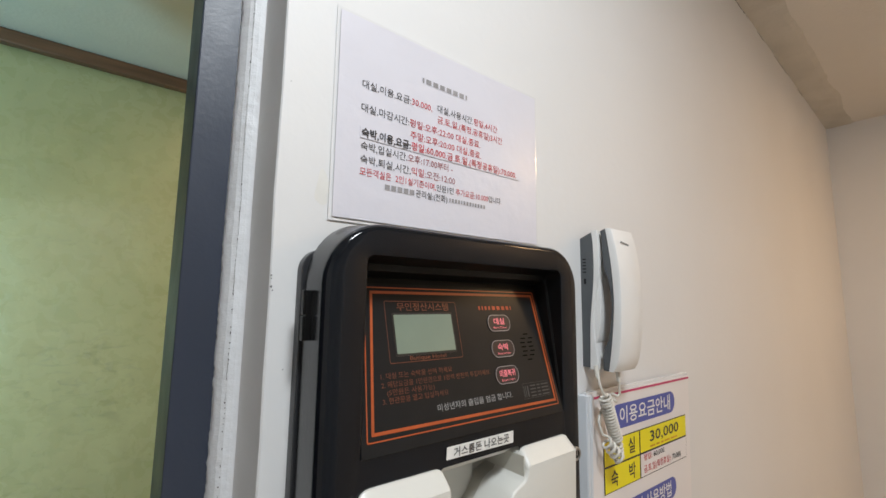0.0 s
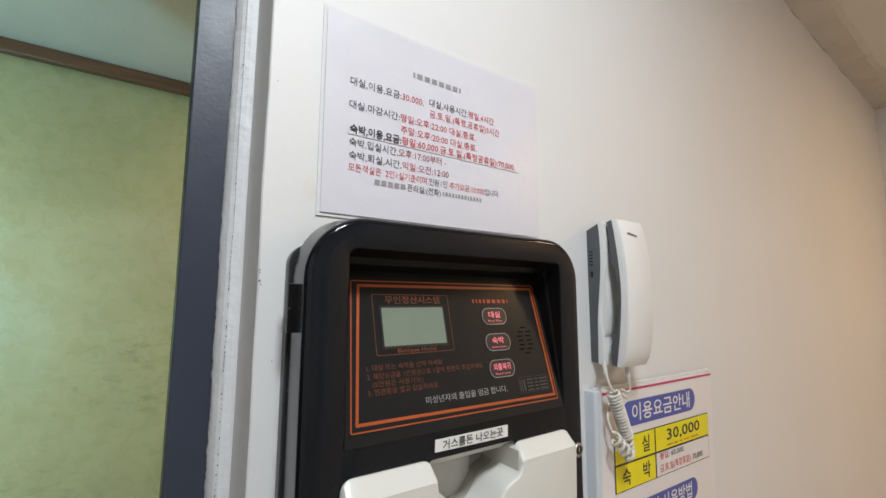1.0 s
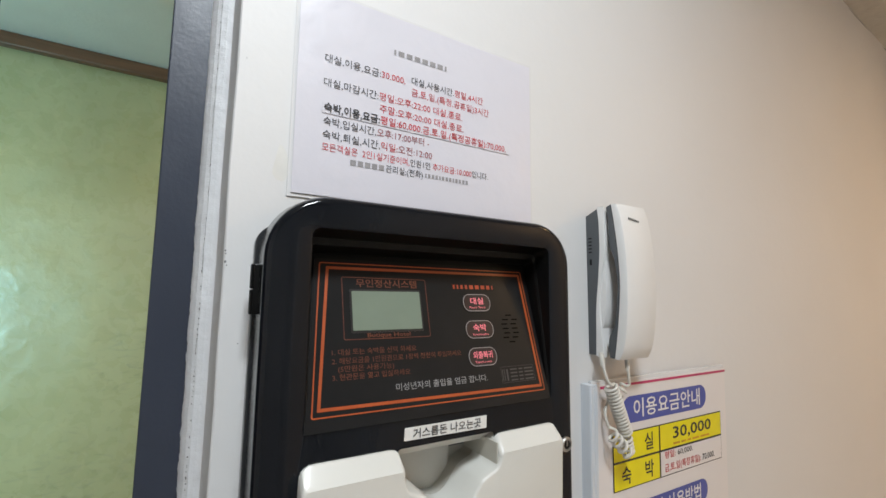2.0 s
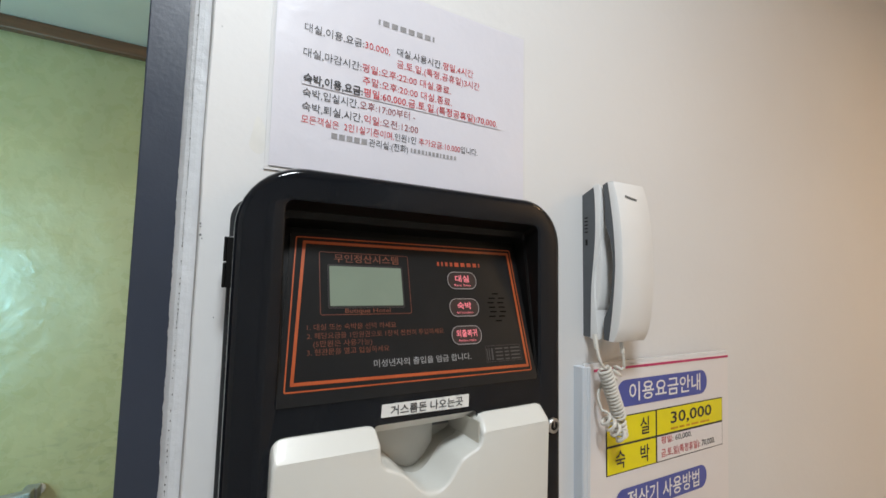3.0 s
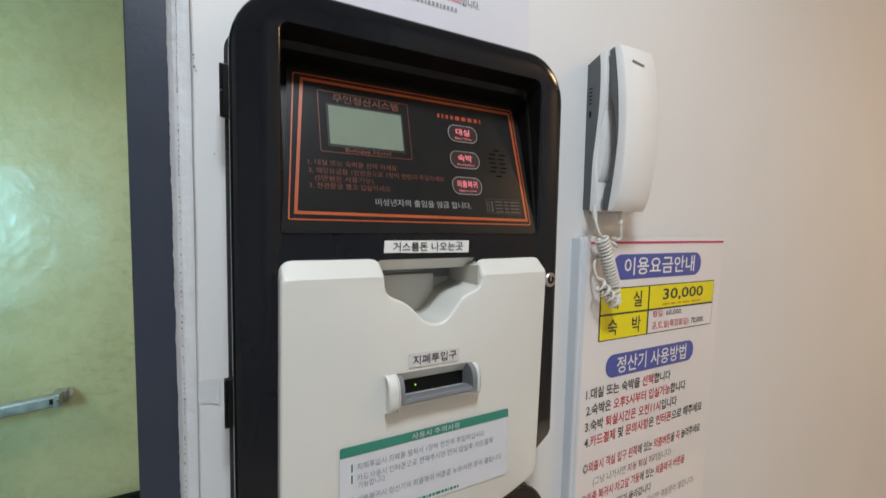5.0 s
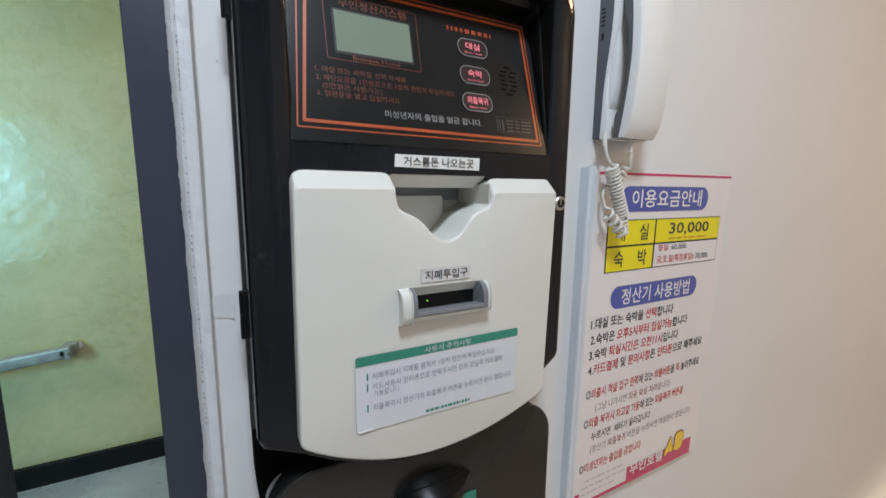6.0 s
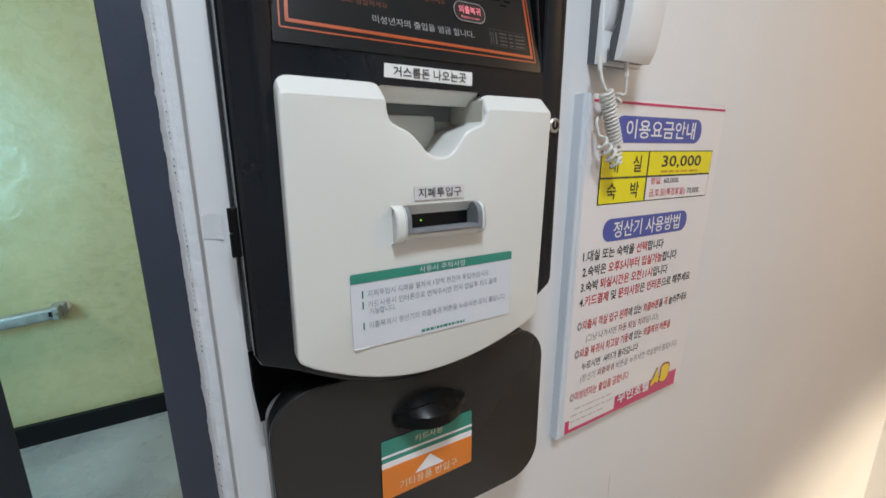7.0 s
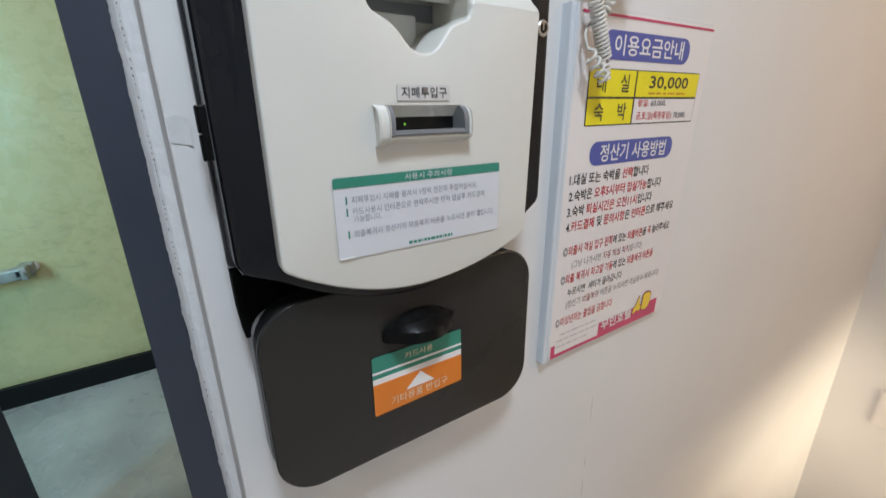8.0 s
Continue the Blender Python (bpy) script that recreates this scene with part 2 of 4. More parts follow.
    return tagged(ob, label, category, group, kind)


def box(x0, x1, y0, y1, z0, z1, bevel=0.0, segments=2):
    bm = bmesh.new()
    bmesh.ops.create_cube(bm, size=1, matrix=Matrix.Translation(((x0 + x1) / 2, (y0 + y1) / 2, (z0 + z1) / 2)) @ Matrix.Diagonal((x1 - x0, y1 - y0, z1 - z0, 1)))
    if bevel:
        bmesh.ops.bevel(bm, geom=list(bm.edges), offset=bevel, segments=segments, affect="EDGES", profile=0.5)
    return bm


def rounded(x0, x1, z0, z1, radii, n=6):
    """Outline of a rectangle with rounded corners, counter-clockwise from the lower left; radii: bl, br, tr, tl."""
    if not isinstance(radii, (tuple, list)):
        radii = (radii,) * 4
    pts = []
    for (cx, cz, sx, sz), r, a in zip(((x0, z0, 1, 1), (x1, z0, -1, 1), (x1, z1, -1, -1), (x0, z1, 1, -1)), radii, (180, 270, 0, 90)):
        for i in range(n + 1):
            t = radians(a + 90 * i / n)
            pts.append((cx + sx * r + r * math.cos(t), cz + sz * r + r * math.sin(t)))
    return pts


def round_poly(corners, n=4):
    """Outline through corners (x, z, radius), each rounded off."""
    pts, k = [], len(corners)
    for i in range(k):
        a, b, c = (Vector(corners[j % k][:2]) for j in (i - 1, i, i + 1))
        r = corners[i][2]
        if r <= 0:
            pts.append(tuple(b))
            continue
        u, v = (a - b).normalized(), (c - b).normalized()
        for s in range(n + 1):
            t = s / n
            pts.append(tuple(b + u * r * (1 - t) ** 2 + v * r * t ** 2))
    return pts


def spline(pts, n=5, closed=False):
    """Points along a smooth curve through pts."""
    out, k = [], len(pts)
    for i in range(k if closed else k - 1):
        p = [Vector(pts[j % k] if closed else pts[min(max(j, 0), k - 1)]) for j in (i - 1, i, i + 1, i + 2)]
        for s in range(n):
            t = s / n
            out.append(tuple(0.5 * (2 * p[1] + (p[2] - p[0]) * t + (2 * p[0] - 5 * p[1] + 4 * p[2] - p[3]) * t * t + (3 * p[1] - p[0] - 3 * p[2] + p[3]) * t ** 3)))
    if not closed:
        out.append(tuple(pts[-1]))
    return out


def offset(pts, d):
    """A closed outline moved inward by d (counter-clockwise outline)."""
    out, k = [], len(pts)
    for i in range(k):
        a, b, c = Vector(pts[i - 1]), Vector(pts[i]), Vector(pts[(i + 1) % k])
        e, f = (b - a), (c - b)
        if e.length < 1e-9:
            e = f
        if f.length < 1e-9:
            f = e
        n1, n2 = Vector((-e.y, e.x)).normalized(), Vector((-f.y, f.x)).normalized()
        n = n1 + n2
        n = n.normalized() if n.length > 1e-6 else n1
        out.append(tuple(b + n * (d / max(0.5, n.dot(n1)))))
    return out


def loft(bm, rings, close_first=False, close_last=False):
    """Skin between rings of 3D points with equal counts."""
    vs = [[bm.verts.new(p) for p in r] for r in rings]
    k = len(vs[0])
    for a, b in zip(vs, vs[1:]):
        for i in range(k):
            bm.faces.new((a[i], a[(i + 1) % k], b[(i + 1) % k], b[i]))
    if close_first:
        bm.faces.new(vs[0])
    if close_last:
        bm.faces.new(vs[-1])
    return vs


def plate(outline, back, front, edge=0.003, steps=3, depth=None):
    """A slab in the wall's plane (outline in x and z) from y=back to y=front, with a rounded front edge."""
    bm = bmesh.new()
    rings = [[(x, back, z) for x, z in outline]]
    for i in range(steps + 1):
        a = radians(90 * i / steps)
        rings.append([(x, front + (depth or edge) * (1 - math.sin(a)), z) for x, z in offset(outline, edge * (1 - math.cos(a)))])
    rings.append([(x, front, z) for x, z in offset(outline, edge + 0.0005)])
    loft(bm, rings, True, True)
    bmesh.ops.triangulate(bm, faces=[f for f in bm.faces if len(f.verts) > 4])
    return bm


def flat(outline, y):
    """A thin printed patch in the wall's plane."""
    bm = bmesh.new()
    loft(bm, [[(x, y + 0.0004, z) for x, z in outline], [(x, y, z) for x, z in outline]], False, True)
    bmesh.ops.triangulate(bm, faces=[f for f in bm.faces if len(f.verts) > 4])
    return bm


def tube(points, r, sides=8):
    bm = bmesh.new()
    rings, up = [], Vector((0.13, 0.31, 0.94))
    pts = [Vector(p) for p in points]
    for i, p in enumerate(pts):
        d = (pts[min(i + 1, len(pts) - 1)] - pts[max(i - 1, 0)]).normalized()
        u = (up - d * up.dot(d)).normalized()
        v = d.cross(u)
        up = u
        rings.append([p + r * (u * math.cos(2 * math.pi * k / sides) + v * math.sin(2 * math.pi * k / sides)) for k in range(sides)])
    loft(bm, rings, True, True)
    return bm


def revolve(profile, axis_at, sides=24):
    """A turned piece round the y axis: profile of (radius, y)."""
    bm = bmesh.new()
    x, z = axis_at
    loft(bm, [[(x + r * math.cos(2 * math.pi * k / sides), y, z + r * math.sin(2 * math.pi * k / sides)) for k in range(sides)] for r, y in profile], True, True)
    return bm


def lettering(runs, x0, x1, zc, height, y, parent, bold=0.0, plane=None, name="lettering", spacing=1.0):
    """A line of print from x0 to x1, centred at height zc: runs of (words, ink). plane: pose for print that is not in the wall's plane."""
    data = bpy.data.curves.new(name, "FONT")
    data.body = "".join(w for w, _ in runs)
    data.resolution_u, data.offset, data.space_character = 2, bold, spacing
    inks = []
    for _, ink in runs:
        if ink not in inks:
            inks.append(ink)
    for ink in inks:
        data.materials.append(M[ink])
    i = 0
    for words, ink in runs:
        for _ in words:
            data.body_format[i].material_index = inks.index(ink)
            i += 1
    ob = new(name, data)
    me = bpy.data.meshes.new_from_object(ob.evaluated_get(bpy.context.evaluated_depsgraph_get()))
    bpy.data.objects.remove(ob)
    bpy.data.curves.remove(data)
    me.name = name
    co = np.empty(len(me.vertices) * 3)
    me.vertices.foreach_get("co", co)
    co = co.reshape(-1, 3)
    lo, hi = co.min(0), co.max(0)
    u = x0 + (co[:, 0] - lo[0]) / (hi[0] - lo[0]) * (x1 - x0)
    w = (co[:, 1] - 0.36) / 0.88 * height
    if plane is None:
        out = np.stack([u, np.full(len(u), y), zc + w], 1)
    else:
        local = np.stack([u, zc + w, np.zeros(len(u)), np.ones(len(u))], 1)
        out = (local @ np.array(plane).T)[:, :3]
    me.vertices.foreach_set("co", out.astype(np.float32).ravel())
    me.update()
    made = new(name, me)
    made.parent = parent
    if parent and parent.name in ANCHOR:
        made.location = -ANCHOR[parent.name]
    return made


def bars(spans, z, h, y, ink, parent, plane=None, name="print_bar"):
    """Plain bars where print cannot be read; spans of (x0, x1)."""
    bm = bmesh.new()
    for a, b in spans:
        q = [(a, z - h / 2), (b, z - h / 2), (b, z + h / 2), (a, z + h / 2)]
        bm.faces.new([bm.verts.new((x, y, w) if plane is None else plane @ Vector((x, w, 0))) for x, w in q])
    return part(name, bm, ink, parent)


def word_bars(x0, x1, widths, gap=0.25):
    total = sum(widths) + gap * (len(widths) - 1)
    k, at, out = (x1 - x0) / total, x0, []
    for w in widths:
        out.append((at, at + w * k))
        at += (w + gap) * k
    return out


def structure(name, bm, mat, label, category=""):
    return tagged(part(name, bm, mat, None, label), "", category, "", "structure")


# ---- the setting ----
FLOOR, CEIL, END = 0.212, 2.70, 2.40


def ceil_z(x):
    """Underside of the landing's ceiling, which falls towards the stairs."""
    return 2.421 - 0.0735 * (x - 1.243)



def wall_main():
    """The wall with the machine; its free edge by the door is uneven plaster."""
    rng = random.Random(4)
    bm = bmesh.new()
    rings = []
    n = 90
    zs = [-1.7 + i * (CEIL + 0.1 + 1.7) / n for i in range(n + 1)]
    for z in zs:
        j = 0.0012 * noise.noise((0, 0, z * 9)) + 0.0007 * noise.noise((3, 0, z * 40))
        e = -0.0476 + j
        rings.append([(-0.0512, 0.125, z), (-0.0512 + 0.5 * j, 0.060, z), (e, 0.0014, z), (e + 0.0013, 0.0, z), (END + 0.14, 0.0, z), (END + 0.14, 0.125, z)])
    loft(bm, rings, True, True)
    return bm


wall = structure("wall_north", wall_main(), "wall", "white papered wall beside the dark door frame", "wall")


def cracks(seed, spans, x, width, axis="z"):
    """Fine open cracks in the wall's skin as thin, jagged slivers."""
    rng = random.Random(seed)
    bm = bmesh.new()
    for a, b in spans:
        n = max(3, int(abs(b - a) / 0.006))
        left, right = [], []
        for i in range(n + 1):
            t = a + (b - a) * i / n
            s = (x if axis == "z" else ceil_z(t) - 0.010) + rng.uniform(-0.0006, 0.0006)
            w = width * math.sin(math.pi * (0.08 + 0.84 * i / n)) * rng.uniform(0.5, 1.2)
            p, q = ((s - w, -0.0005, t), (s + w, -0.0005, t)) if axis == "z" else ((t, -0.0005, s - w), (t, -0.0005, s + w))
            left.append(bm.verts.new(p)), right.append(bm.verts.new(q))
        for i in range(n):
            bm.faces.new((left[i], left[i + 1], right[i + 1], right[i]))
    return bm


part("crack", cracks(2, [(0.745, 0.690), (0.604, 0.575), (0.545, 0.50), (0.45, 0.38)], 0.538, 0.0004), "crack", wall, "open seam in the wallpaper")
part("crack", cracks(3, [(1.02, 1.12), (1.16, 1.34), (1.42, 1.50), (1.60, 1.78), (1.9, 1.98)], 0.0, 0.0022, "x"), "crack", wall, "torn paper edge under the ceiling")

chips = bmesh.new()
for x, z, r in ((-0.0464, 1.533, 0.0007), (-0.0461, 1.5305, 0.0005), (-0.0460, 1.5235, 0.0009), (-0.0448, 1.5205, 0.0005), (-0.0324, 1.4544, 0.00045), (-0.0400, 1.709, 0.0004)):
    chips.faces.new([chips.verts.new((x + r * math.cos(k * math.pi / 3) * (1 + 0.4 * (k % 2)), -0.0004, z + 1.3 * r * math.sin(k * math.pi / 3))) for k in range(6)])
part("paint_chips", chips, "hatch_body", wall, "tiny chips in the wall paint")

structure("wall_east", box(END, END + 0.14, -1.62, 0.0, -1.7, CEIL + 0.1), "wall", "white papered end wall of the stairwell", "wall")
bm = bmesh.new()
loft(bm, [[(x, y, ceil_z(x) + h) for y, h in ((-2.60, 0), (0.0, 0), (0.0, 0.08), (-2.60, 0.08))] for x in (-1.26, END + 0.14)], True, True)
structure("ceiling", bm, "ceiling", "cream papered ceiling sloping down over the stairs", "ceiling")
# uneven band of older paper on the ceiling along the wall
bm = bmesh.new()
rings = []
for i in range(61):
    x = 0.6 + (END - 0.6) * i / 60
    w = 0.095 + 0.014 * noise.noise((x * 6, 2, 0)) + 0.007 * noise.noise((x * 31, 5, 0))
    rings.append([(x, y, ceil_z(x) + h) for y, h in ((0.0, 0.001), (0.0, -0.004), (-w + 0.02, -0.004), (-w, 0.001))])
loft(bm, rings, True, True)
structure("ceiling_trim", bm, "old_paper", "greyish stained paper band along the ceiling's edge", "trim")
structure("wall_west", box(-1.26, -1.12, -2.60, 0.0, -0.1, CEIL), "wall", "plain white wall closing the landing", "wall")
# the unseen wall behind, with an assumed entrance at the foot of the stairs
# unseen; its distance is chosen to weaken bounce light on the machine
structure("wall_south", box(-1.12, 0.75, -2.60, -2.50, -0.1, CEIL), "wall", "unseen white wall behind the landing, set back to weaken its bounce", "wall")
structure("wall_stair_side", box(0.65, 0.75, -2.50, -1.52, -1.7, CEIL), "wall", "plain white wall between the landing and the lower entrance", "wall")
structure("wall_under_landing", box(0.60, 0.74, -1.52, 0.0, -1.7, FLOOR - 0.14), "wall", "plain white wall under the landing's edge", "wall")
# unseen blocker: its sloped lower edge shapes the light pool's upper boundary
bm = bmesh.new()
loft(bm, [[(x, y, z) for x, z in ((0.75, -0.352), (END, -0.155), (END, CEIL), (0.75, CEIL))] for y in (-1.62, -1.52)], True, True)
structure("light_pool_blocker", bm, "wall", "added unseen wall whose sloping soffit cuts off the light pool", "wall")
structure("wall_door_side", box(-1.14, -1.05, 0.0, 0.125, -0.1, 2.47), "wall", "white wall on the far side of the door", "wall")
structure("wall_below_window", box(-2.5, -1.14, 0.0, 0.125, -0.1, 1.04), "wall", "outer wall below the corridor window", "wall")
structure("wall_window_above", box(-2.5, -1.14, 0.0, 0.125, 1.72, 2.47), "wall", "outer wall above the corridor window", "wall")
structure("wall_window_side", box(-2.5, -1.62, 0.0, 0.125, 1.04, 1.72), "wall", "outer wall beside the corridor window", "wall")
structure("wall_door_head", box(-1.05, -0.0485, 0.0, 0.125, 2.27, CEIL), "wall", "white wall above the door", "wall")

# landing and the unseen flight along the wall, coloured to send up warm bounce
structure("landing_floor", box(-1.12, 0.74, -2.50, 0.0, FLOOR - 0.14, FLOOR), "concrete", "pale stone landing in front of the machine", "floor")
stairs = thing("stair", "unseen steps down beside the wall, tinted to warm the bounce light", "stairs", "", "structure", (0.74, -0.76, -1.05))
for i in range(6):
    top = FLOOR - 0.178 * (i + 1)
    ob = part("step", box(0.0 + 0.275 * i, 0.275 * (i + 1), -0.76, 0.758, top + 1.05 - 0.19, top + 1.05, 0.006), "step", stairs)
structure("lower_floor", box(0.6, END + 0.14, -1.62, 0.0, -1.25, -1.05), "step", "unseen floor at the foot of the stairs, tinted to warm the bounce light", "floor")


# plaster strip between the wall's edge and the steel frame, with a ragged left edge and pits
def strip_edge(z):
    """Where the plaster meets the steel frame."""
    return max(-0.0704, -0.0678 - 0.0062 * (z - 1.15))


def strip_y(x, z):
    """Face of the plaster: it falls back towards the steel frame."""
    t = (-0.0512 - x) / (-0.0512 - strip_edge(z))
    return 0.0600 + 0.0030 * t + 0.0110 * min(1.2, max(0.0, t)) ** 4


def plaster_strip():
    bm = bmesh.new()
    rings, n = [], 1100
    for i in range(n + 1):
        z = FLOOR + (2.3 - FLOOR) * i / n
        rough = 1.0 if z < 1.60 else 0.45
        ragged = 0.0006 * noise.noise((1, 2, z * 9)) + rough * (0.0007 * noise.noise((5, 2, z * 240)) - 0.0022 * max(0, noise.noise((7, 2, z * 70)) - 0.15) + 0.0010 * noise.noise((6, 3, z * 38)))
        e = strip_edge(z) + ragged
        ring = [(-0.0495, 0.0598, z), (-0.0495, 0.12, z), (e, 0.12, z), (e - 0.0004, 0.0812, z)]
        for k in range(5, 0, -1):
            x = -0.0512 + (e + 0.0512) * (1 - (1 - (k - 0.12) / 5) ** 1.6)
            ring.append((x, strip_y(x, z) + 0.0005 * noise.noise((x * 300, 4, z * 42)) + 0.0003 * noise.noise((x * 700, 8, z * 160)), z))
        rings.append(ring)
    loft(bm, rings, True, True)
    return bm


trim = structure("plaster_trim", plaster_strip(), "plaster", "rough white plaster strip along the door frame", "trim")
rng = random.Random(11)
bm = bmesh.new()


def fissure(z):
    """Where the crack in the plaster runs at a height."""
    return -0.0622 + 0.0012 * noise.noise((2, 8, z * 11)) + 0.0005 * noise.noise((4, 8, z * 60))


z = 0.42
while z < 2.2:
    # above, a fine winding crack with a pit here and there; below it, a close row of small pits
    upper = z > 1.52
    run = rng.uniform(0.012, 0.040) if upper else rng.choice((0.002, 0.003, 0.004, 0.007, 0.012))
    if upper or rng.random() < 0.15:
        k = max(2, int(run / 0.002))
        pts = [(fissure(z + run * i / k) + rng.uniform(-0.00015, 0.00015), z + run * i / k, 0.00015 * rng.uniform(0.2, 1.4)) for i in range(k + 1)]
        for (xa, za, wa), (xb, zb, wb) in zip(pts, pts[1:]):
            bm.faces.new([bm.verts.new((x, strip_y(x, h) - 0.0015, h)) for x, h in ((xa - wa, za), (xa + wa, za), (xb + wb, zb), (xb - wb, zb))])
    z += run
    if rng.random() < (0.8 if z > 1.1 else 0.25):
        c, h, w = fissure(z) + rng.uniform(-0.0003, 0.0003), rng.uniform(0.0005, 0.0016), rng.uniform(0.0003, 0.0007)
        pit = [(c + w * math.cos(a) * rng.uniform(0.5, 1.3), z + h * math.sin(a) * rng.uniform(0.6, 1.2)) for a in [i * math.pi / 4 for i in range(8)]]
        bm.faces.new([bm.verts.new((x, strip_y(x, v) - 0.0016, v)) for x, v in pit])
        z += rng.uniform(0.001, 0.003)
tagged(part("pits", bm, "pit", trim, "row of small pits and cracks in the plaster"), "", "", "", "stuff")

# navy steel door frame
frame_ob = thing("door_frame", "navy-blue painted steel door frame", "door frame", "", "structure", (-0.55, 0.09, FLOOR))


def local(bm, ob):
    bmesh.ops.translate(bm, verts=bm.verts, vec=-ob.location)
    return bm


bm = box(-0.1037, -0.0600, 0.0800, 0.172, FLOOR, 2.27, 0.0015)
for v in bm.verts:
    v.co.x -= 0.004 * (v.co.z - 1.5)
part("jamb", local(bm, frame_ob), "navy", frame_ob)
part("jamb", local(box(-1.05, -0.995, 0.0920, 0.150, FLOOR, 2.27, 0.0015), frame_ob), "navy", frame_ob)
part("head", local(box(-0.995, -0.1035, 0.0920, 0.150, 2.23, 2.27, 0.0015), frame_ob), "navy", frame_ob)
part("threshold", local(box(-0.995, -0.1035, 0.0920, 0.150, FLOOR - 0.01, FLOOR + 0.012, 0.002), frame_ob), "navy", frame_ob)

door = thing("door", "navy-blue steel door standing open into the corridor", "door", "", "", (-0.985, 0.135, FLOOR + 0.01))
part("leaf", box(0.0, 0.845, 0.0, 0.04, 0.006, 2.0, 0.003), "navy", door)
door.rotation_euler = (0, 0, radians(52.5))

# ---- the green corridor ----
structure("corridor_floor", box(-2.5, 0.9, 0.125, 1.62, FLOOR - 0.12, FLOOR + 0.008), "vinyl", "grey glossy vinyl corridor floor", "floor")


def bumpy_wall():
    """Uneven, trowelled far wall."""
    bm = bmesh.new()
    nx, nz = 190, 130
    grid = []
    for i in range(nx + 1):
        x = -2.5 + 3.4 * i / nx
        col = []
        for k in range(nz + 1):
            z = FLOOR - 0.1 + (2.6 - FLOOR) * k / nz
            y = 1.6 + 0.004 * noise.noise((x * 3, 0, z * 2.4)) + 0.0022 * noise.noise((x * 9, 5, z * 8)) + 0.0005 * noise.noise((x * 26, 7, z * 22))
            col.append(bm.verts.new((x, y, z)))
        grid.append(col)
    for i in range(nx):
        for k in range(nz):
            bm.faces.new((grid[i][k], grid[i + 1][k], grid[i + 1][k + 1], grid[i][k + 1]))
    r = bmesh.ops.extrude_face_region(bm, geom=[*bm.verts, *bm.edges, *bm.faces])
    for v in r["geom"]:
        if isinstance(v, bmesh.types.BMVert):
            v.co.y = 1.74
    return bm


gw = structure("corridor_wall", bumpy_wall(), "green", "lime-green gloss-painted corridor wall with uneven stained plaster", "wall")
gw.data.shade_smooth()
structure("corridor_ceiling", box(-2.5, 0.9, 0.125, 1.74, 2.402, 2.55), "corridor_ceiling", "dull white corridor ceiling", "ceiling")
structure("corridor_wall_end", box(0.8, 0.94, 0.125, 1.59, 0.1, 2.5), "green", "green corridor end wall", "wall")
tagged(part("skirting", box(-2.5, 0.8, 1.572, 1.594, FLOOR, 0.302, 0.002), "skirt", None, "black skirting board along the green wall"), "", "skirting", "", "structure")
tagged(part("moulding", box(-2.5, 0.8, 1.560, 1.594, 2.351, 2.401, 0.006), "brown", None, "brown wooden moulding at the top of the green wall"), "", "moulding", "", "structure")
# corridor window: frame and frosted pane
structure("corridor_wall_far_end", box(-2.6, -2.5, 0.0, 1.74, 0.1, 2.5), "green", "green corridor end wall", "wall")
win = thing("window_1", "small frosted corridor window in a white frame", "window", "", "structure", (-1.38, 0.06, 1.04))
for a, b, c, d in ((-1.62, -1.14, 1.04, 1.08), (-1.62, -1.14, 1.68, 1.72), (-1.62, -1.58, 1.08, 1.68), (-1.18, -1.14, 1.08, 1.68)):
    part("window_frame", local(box(a, b, 0.03, 0.09, c, d, 0.003), win), "white_plastic", win)
part("pane", local(box(-1.58, -1.18, 0.057, 0.063, 1.08, 1.68), win), "glass", win, "frosted daylit pane")

# lamps on the ceiling; those over stairs and corridor are added, out of view
for nm, x, y, s, glow, lab in (("ceiling_lamp", -0.06, -0.76, 0.16, "lamp_glow", "square white ceiling lamp above the landing"), ("ceiling_lamp", 1.70, -1.10, 0.13, "warm_glow", "small warm ceiling lamp above the stairs"), ("ceiling_lamp", -1.85, 0.80, 0.17, "lamp_glow", "square white ceiling lamp in the green corridor"), ("ceiling_lamp", 0.36, 0.76, 0.17, "warm_glow", "square warm ceiling lamp at the green corridor's end")):
    lamp = thing(nm, lab, "lamp", "ceiling lamps", "", (x, y, ceil_z(x) + 0.004 if y < 0 else 2.402))
    lamp.rotation_euler = (0, math.atan(0.0735) if y < 0 else 0, 0)
    part("housing", box(-s, s, -s, s, -0.035, 0.0, 0.006), "white_plastic", lamp)
    part("diffuser", box(-s + 0.015, s - 0.015, -s + 0.015, s - 0.015, -0.045, -0.036, 0.003), glow, lamp)

# handrail stub on the green wall
rail = thing("wall_rail", "scuffed grey steel rail bolted to the green wall", "rail", "", "", (-0.545, 1.59, 0.744))
bm = bmesh.new()
loft(bm, [[(x, y, z) for y, z in rounded(-0.076, -0.034, -0.022 + dz, 0.022 + dz, 0.009, 3)] for x, dz in ((0.0, 0.0), (-0.05, -0.004), (-0.25, -0.022), (-0.7, -0.06))], True, True)
part("bar", bm, "steel", rail, smooth=True)
part("bracket", box(-0.02, 0.022, -0.040, 0.006, -0.021, 0.021, 0.004), "steel", rail)
part("end_cap", box(-0.006, 0.014, -0.080, -0.030, -0.024, 0.024, 0.005), "steel", rail)
bm = bmesh.new()
bmesh.ops.create_cone(bm, cap_ends=True, segments=10, radius1=0.007, radius2=0.006, depth=0.012, matrix=Matrix.Translation((0.004, -0.083, 0.0)) @ Matrix.Rotation(radians(90), 4, "X"))
part("bolt", bm, "steel", rail)
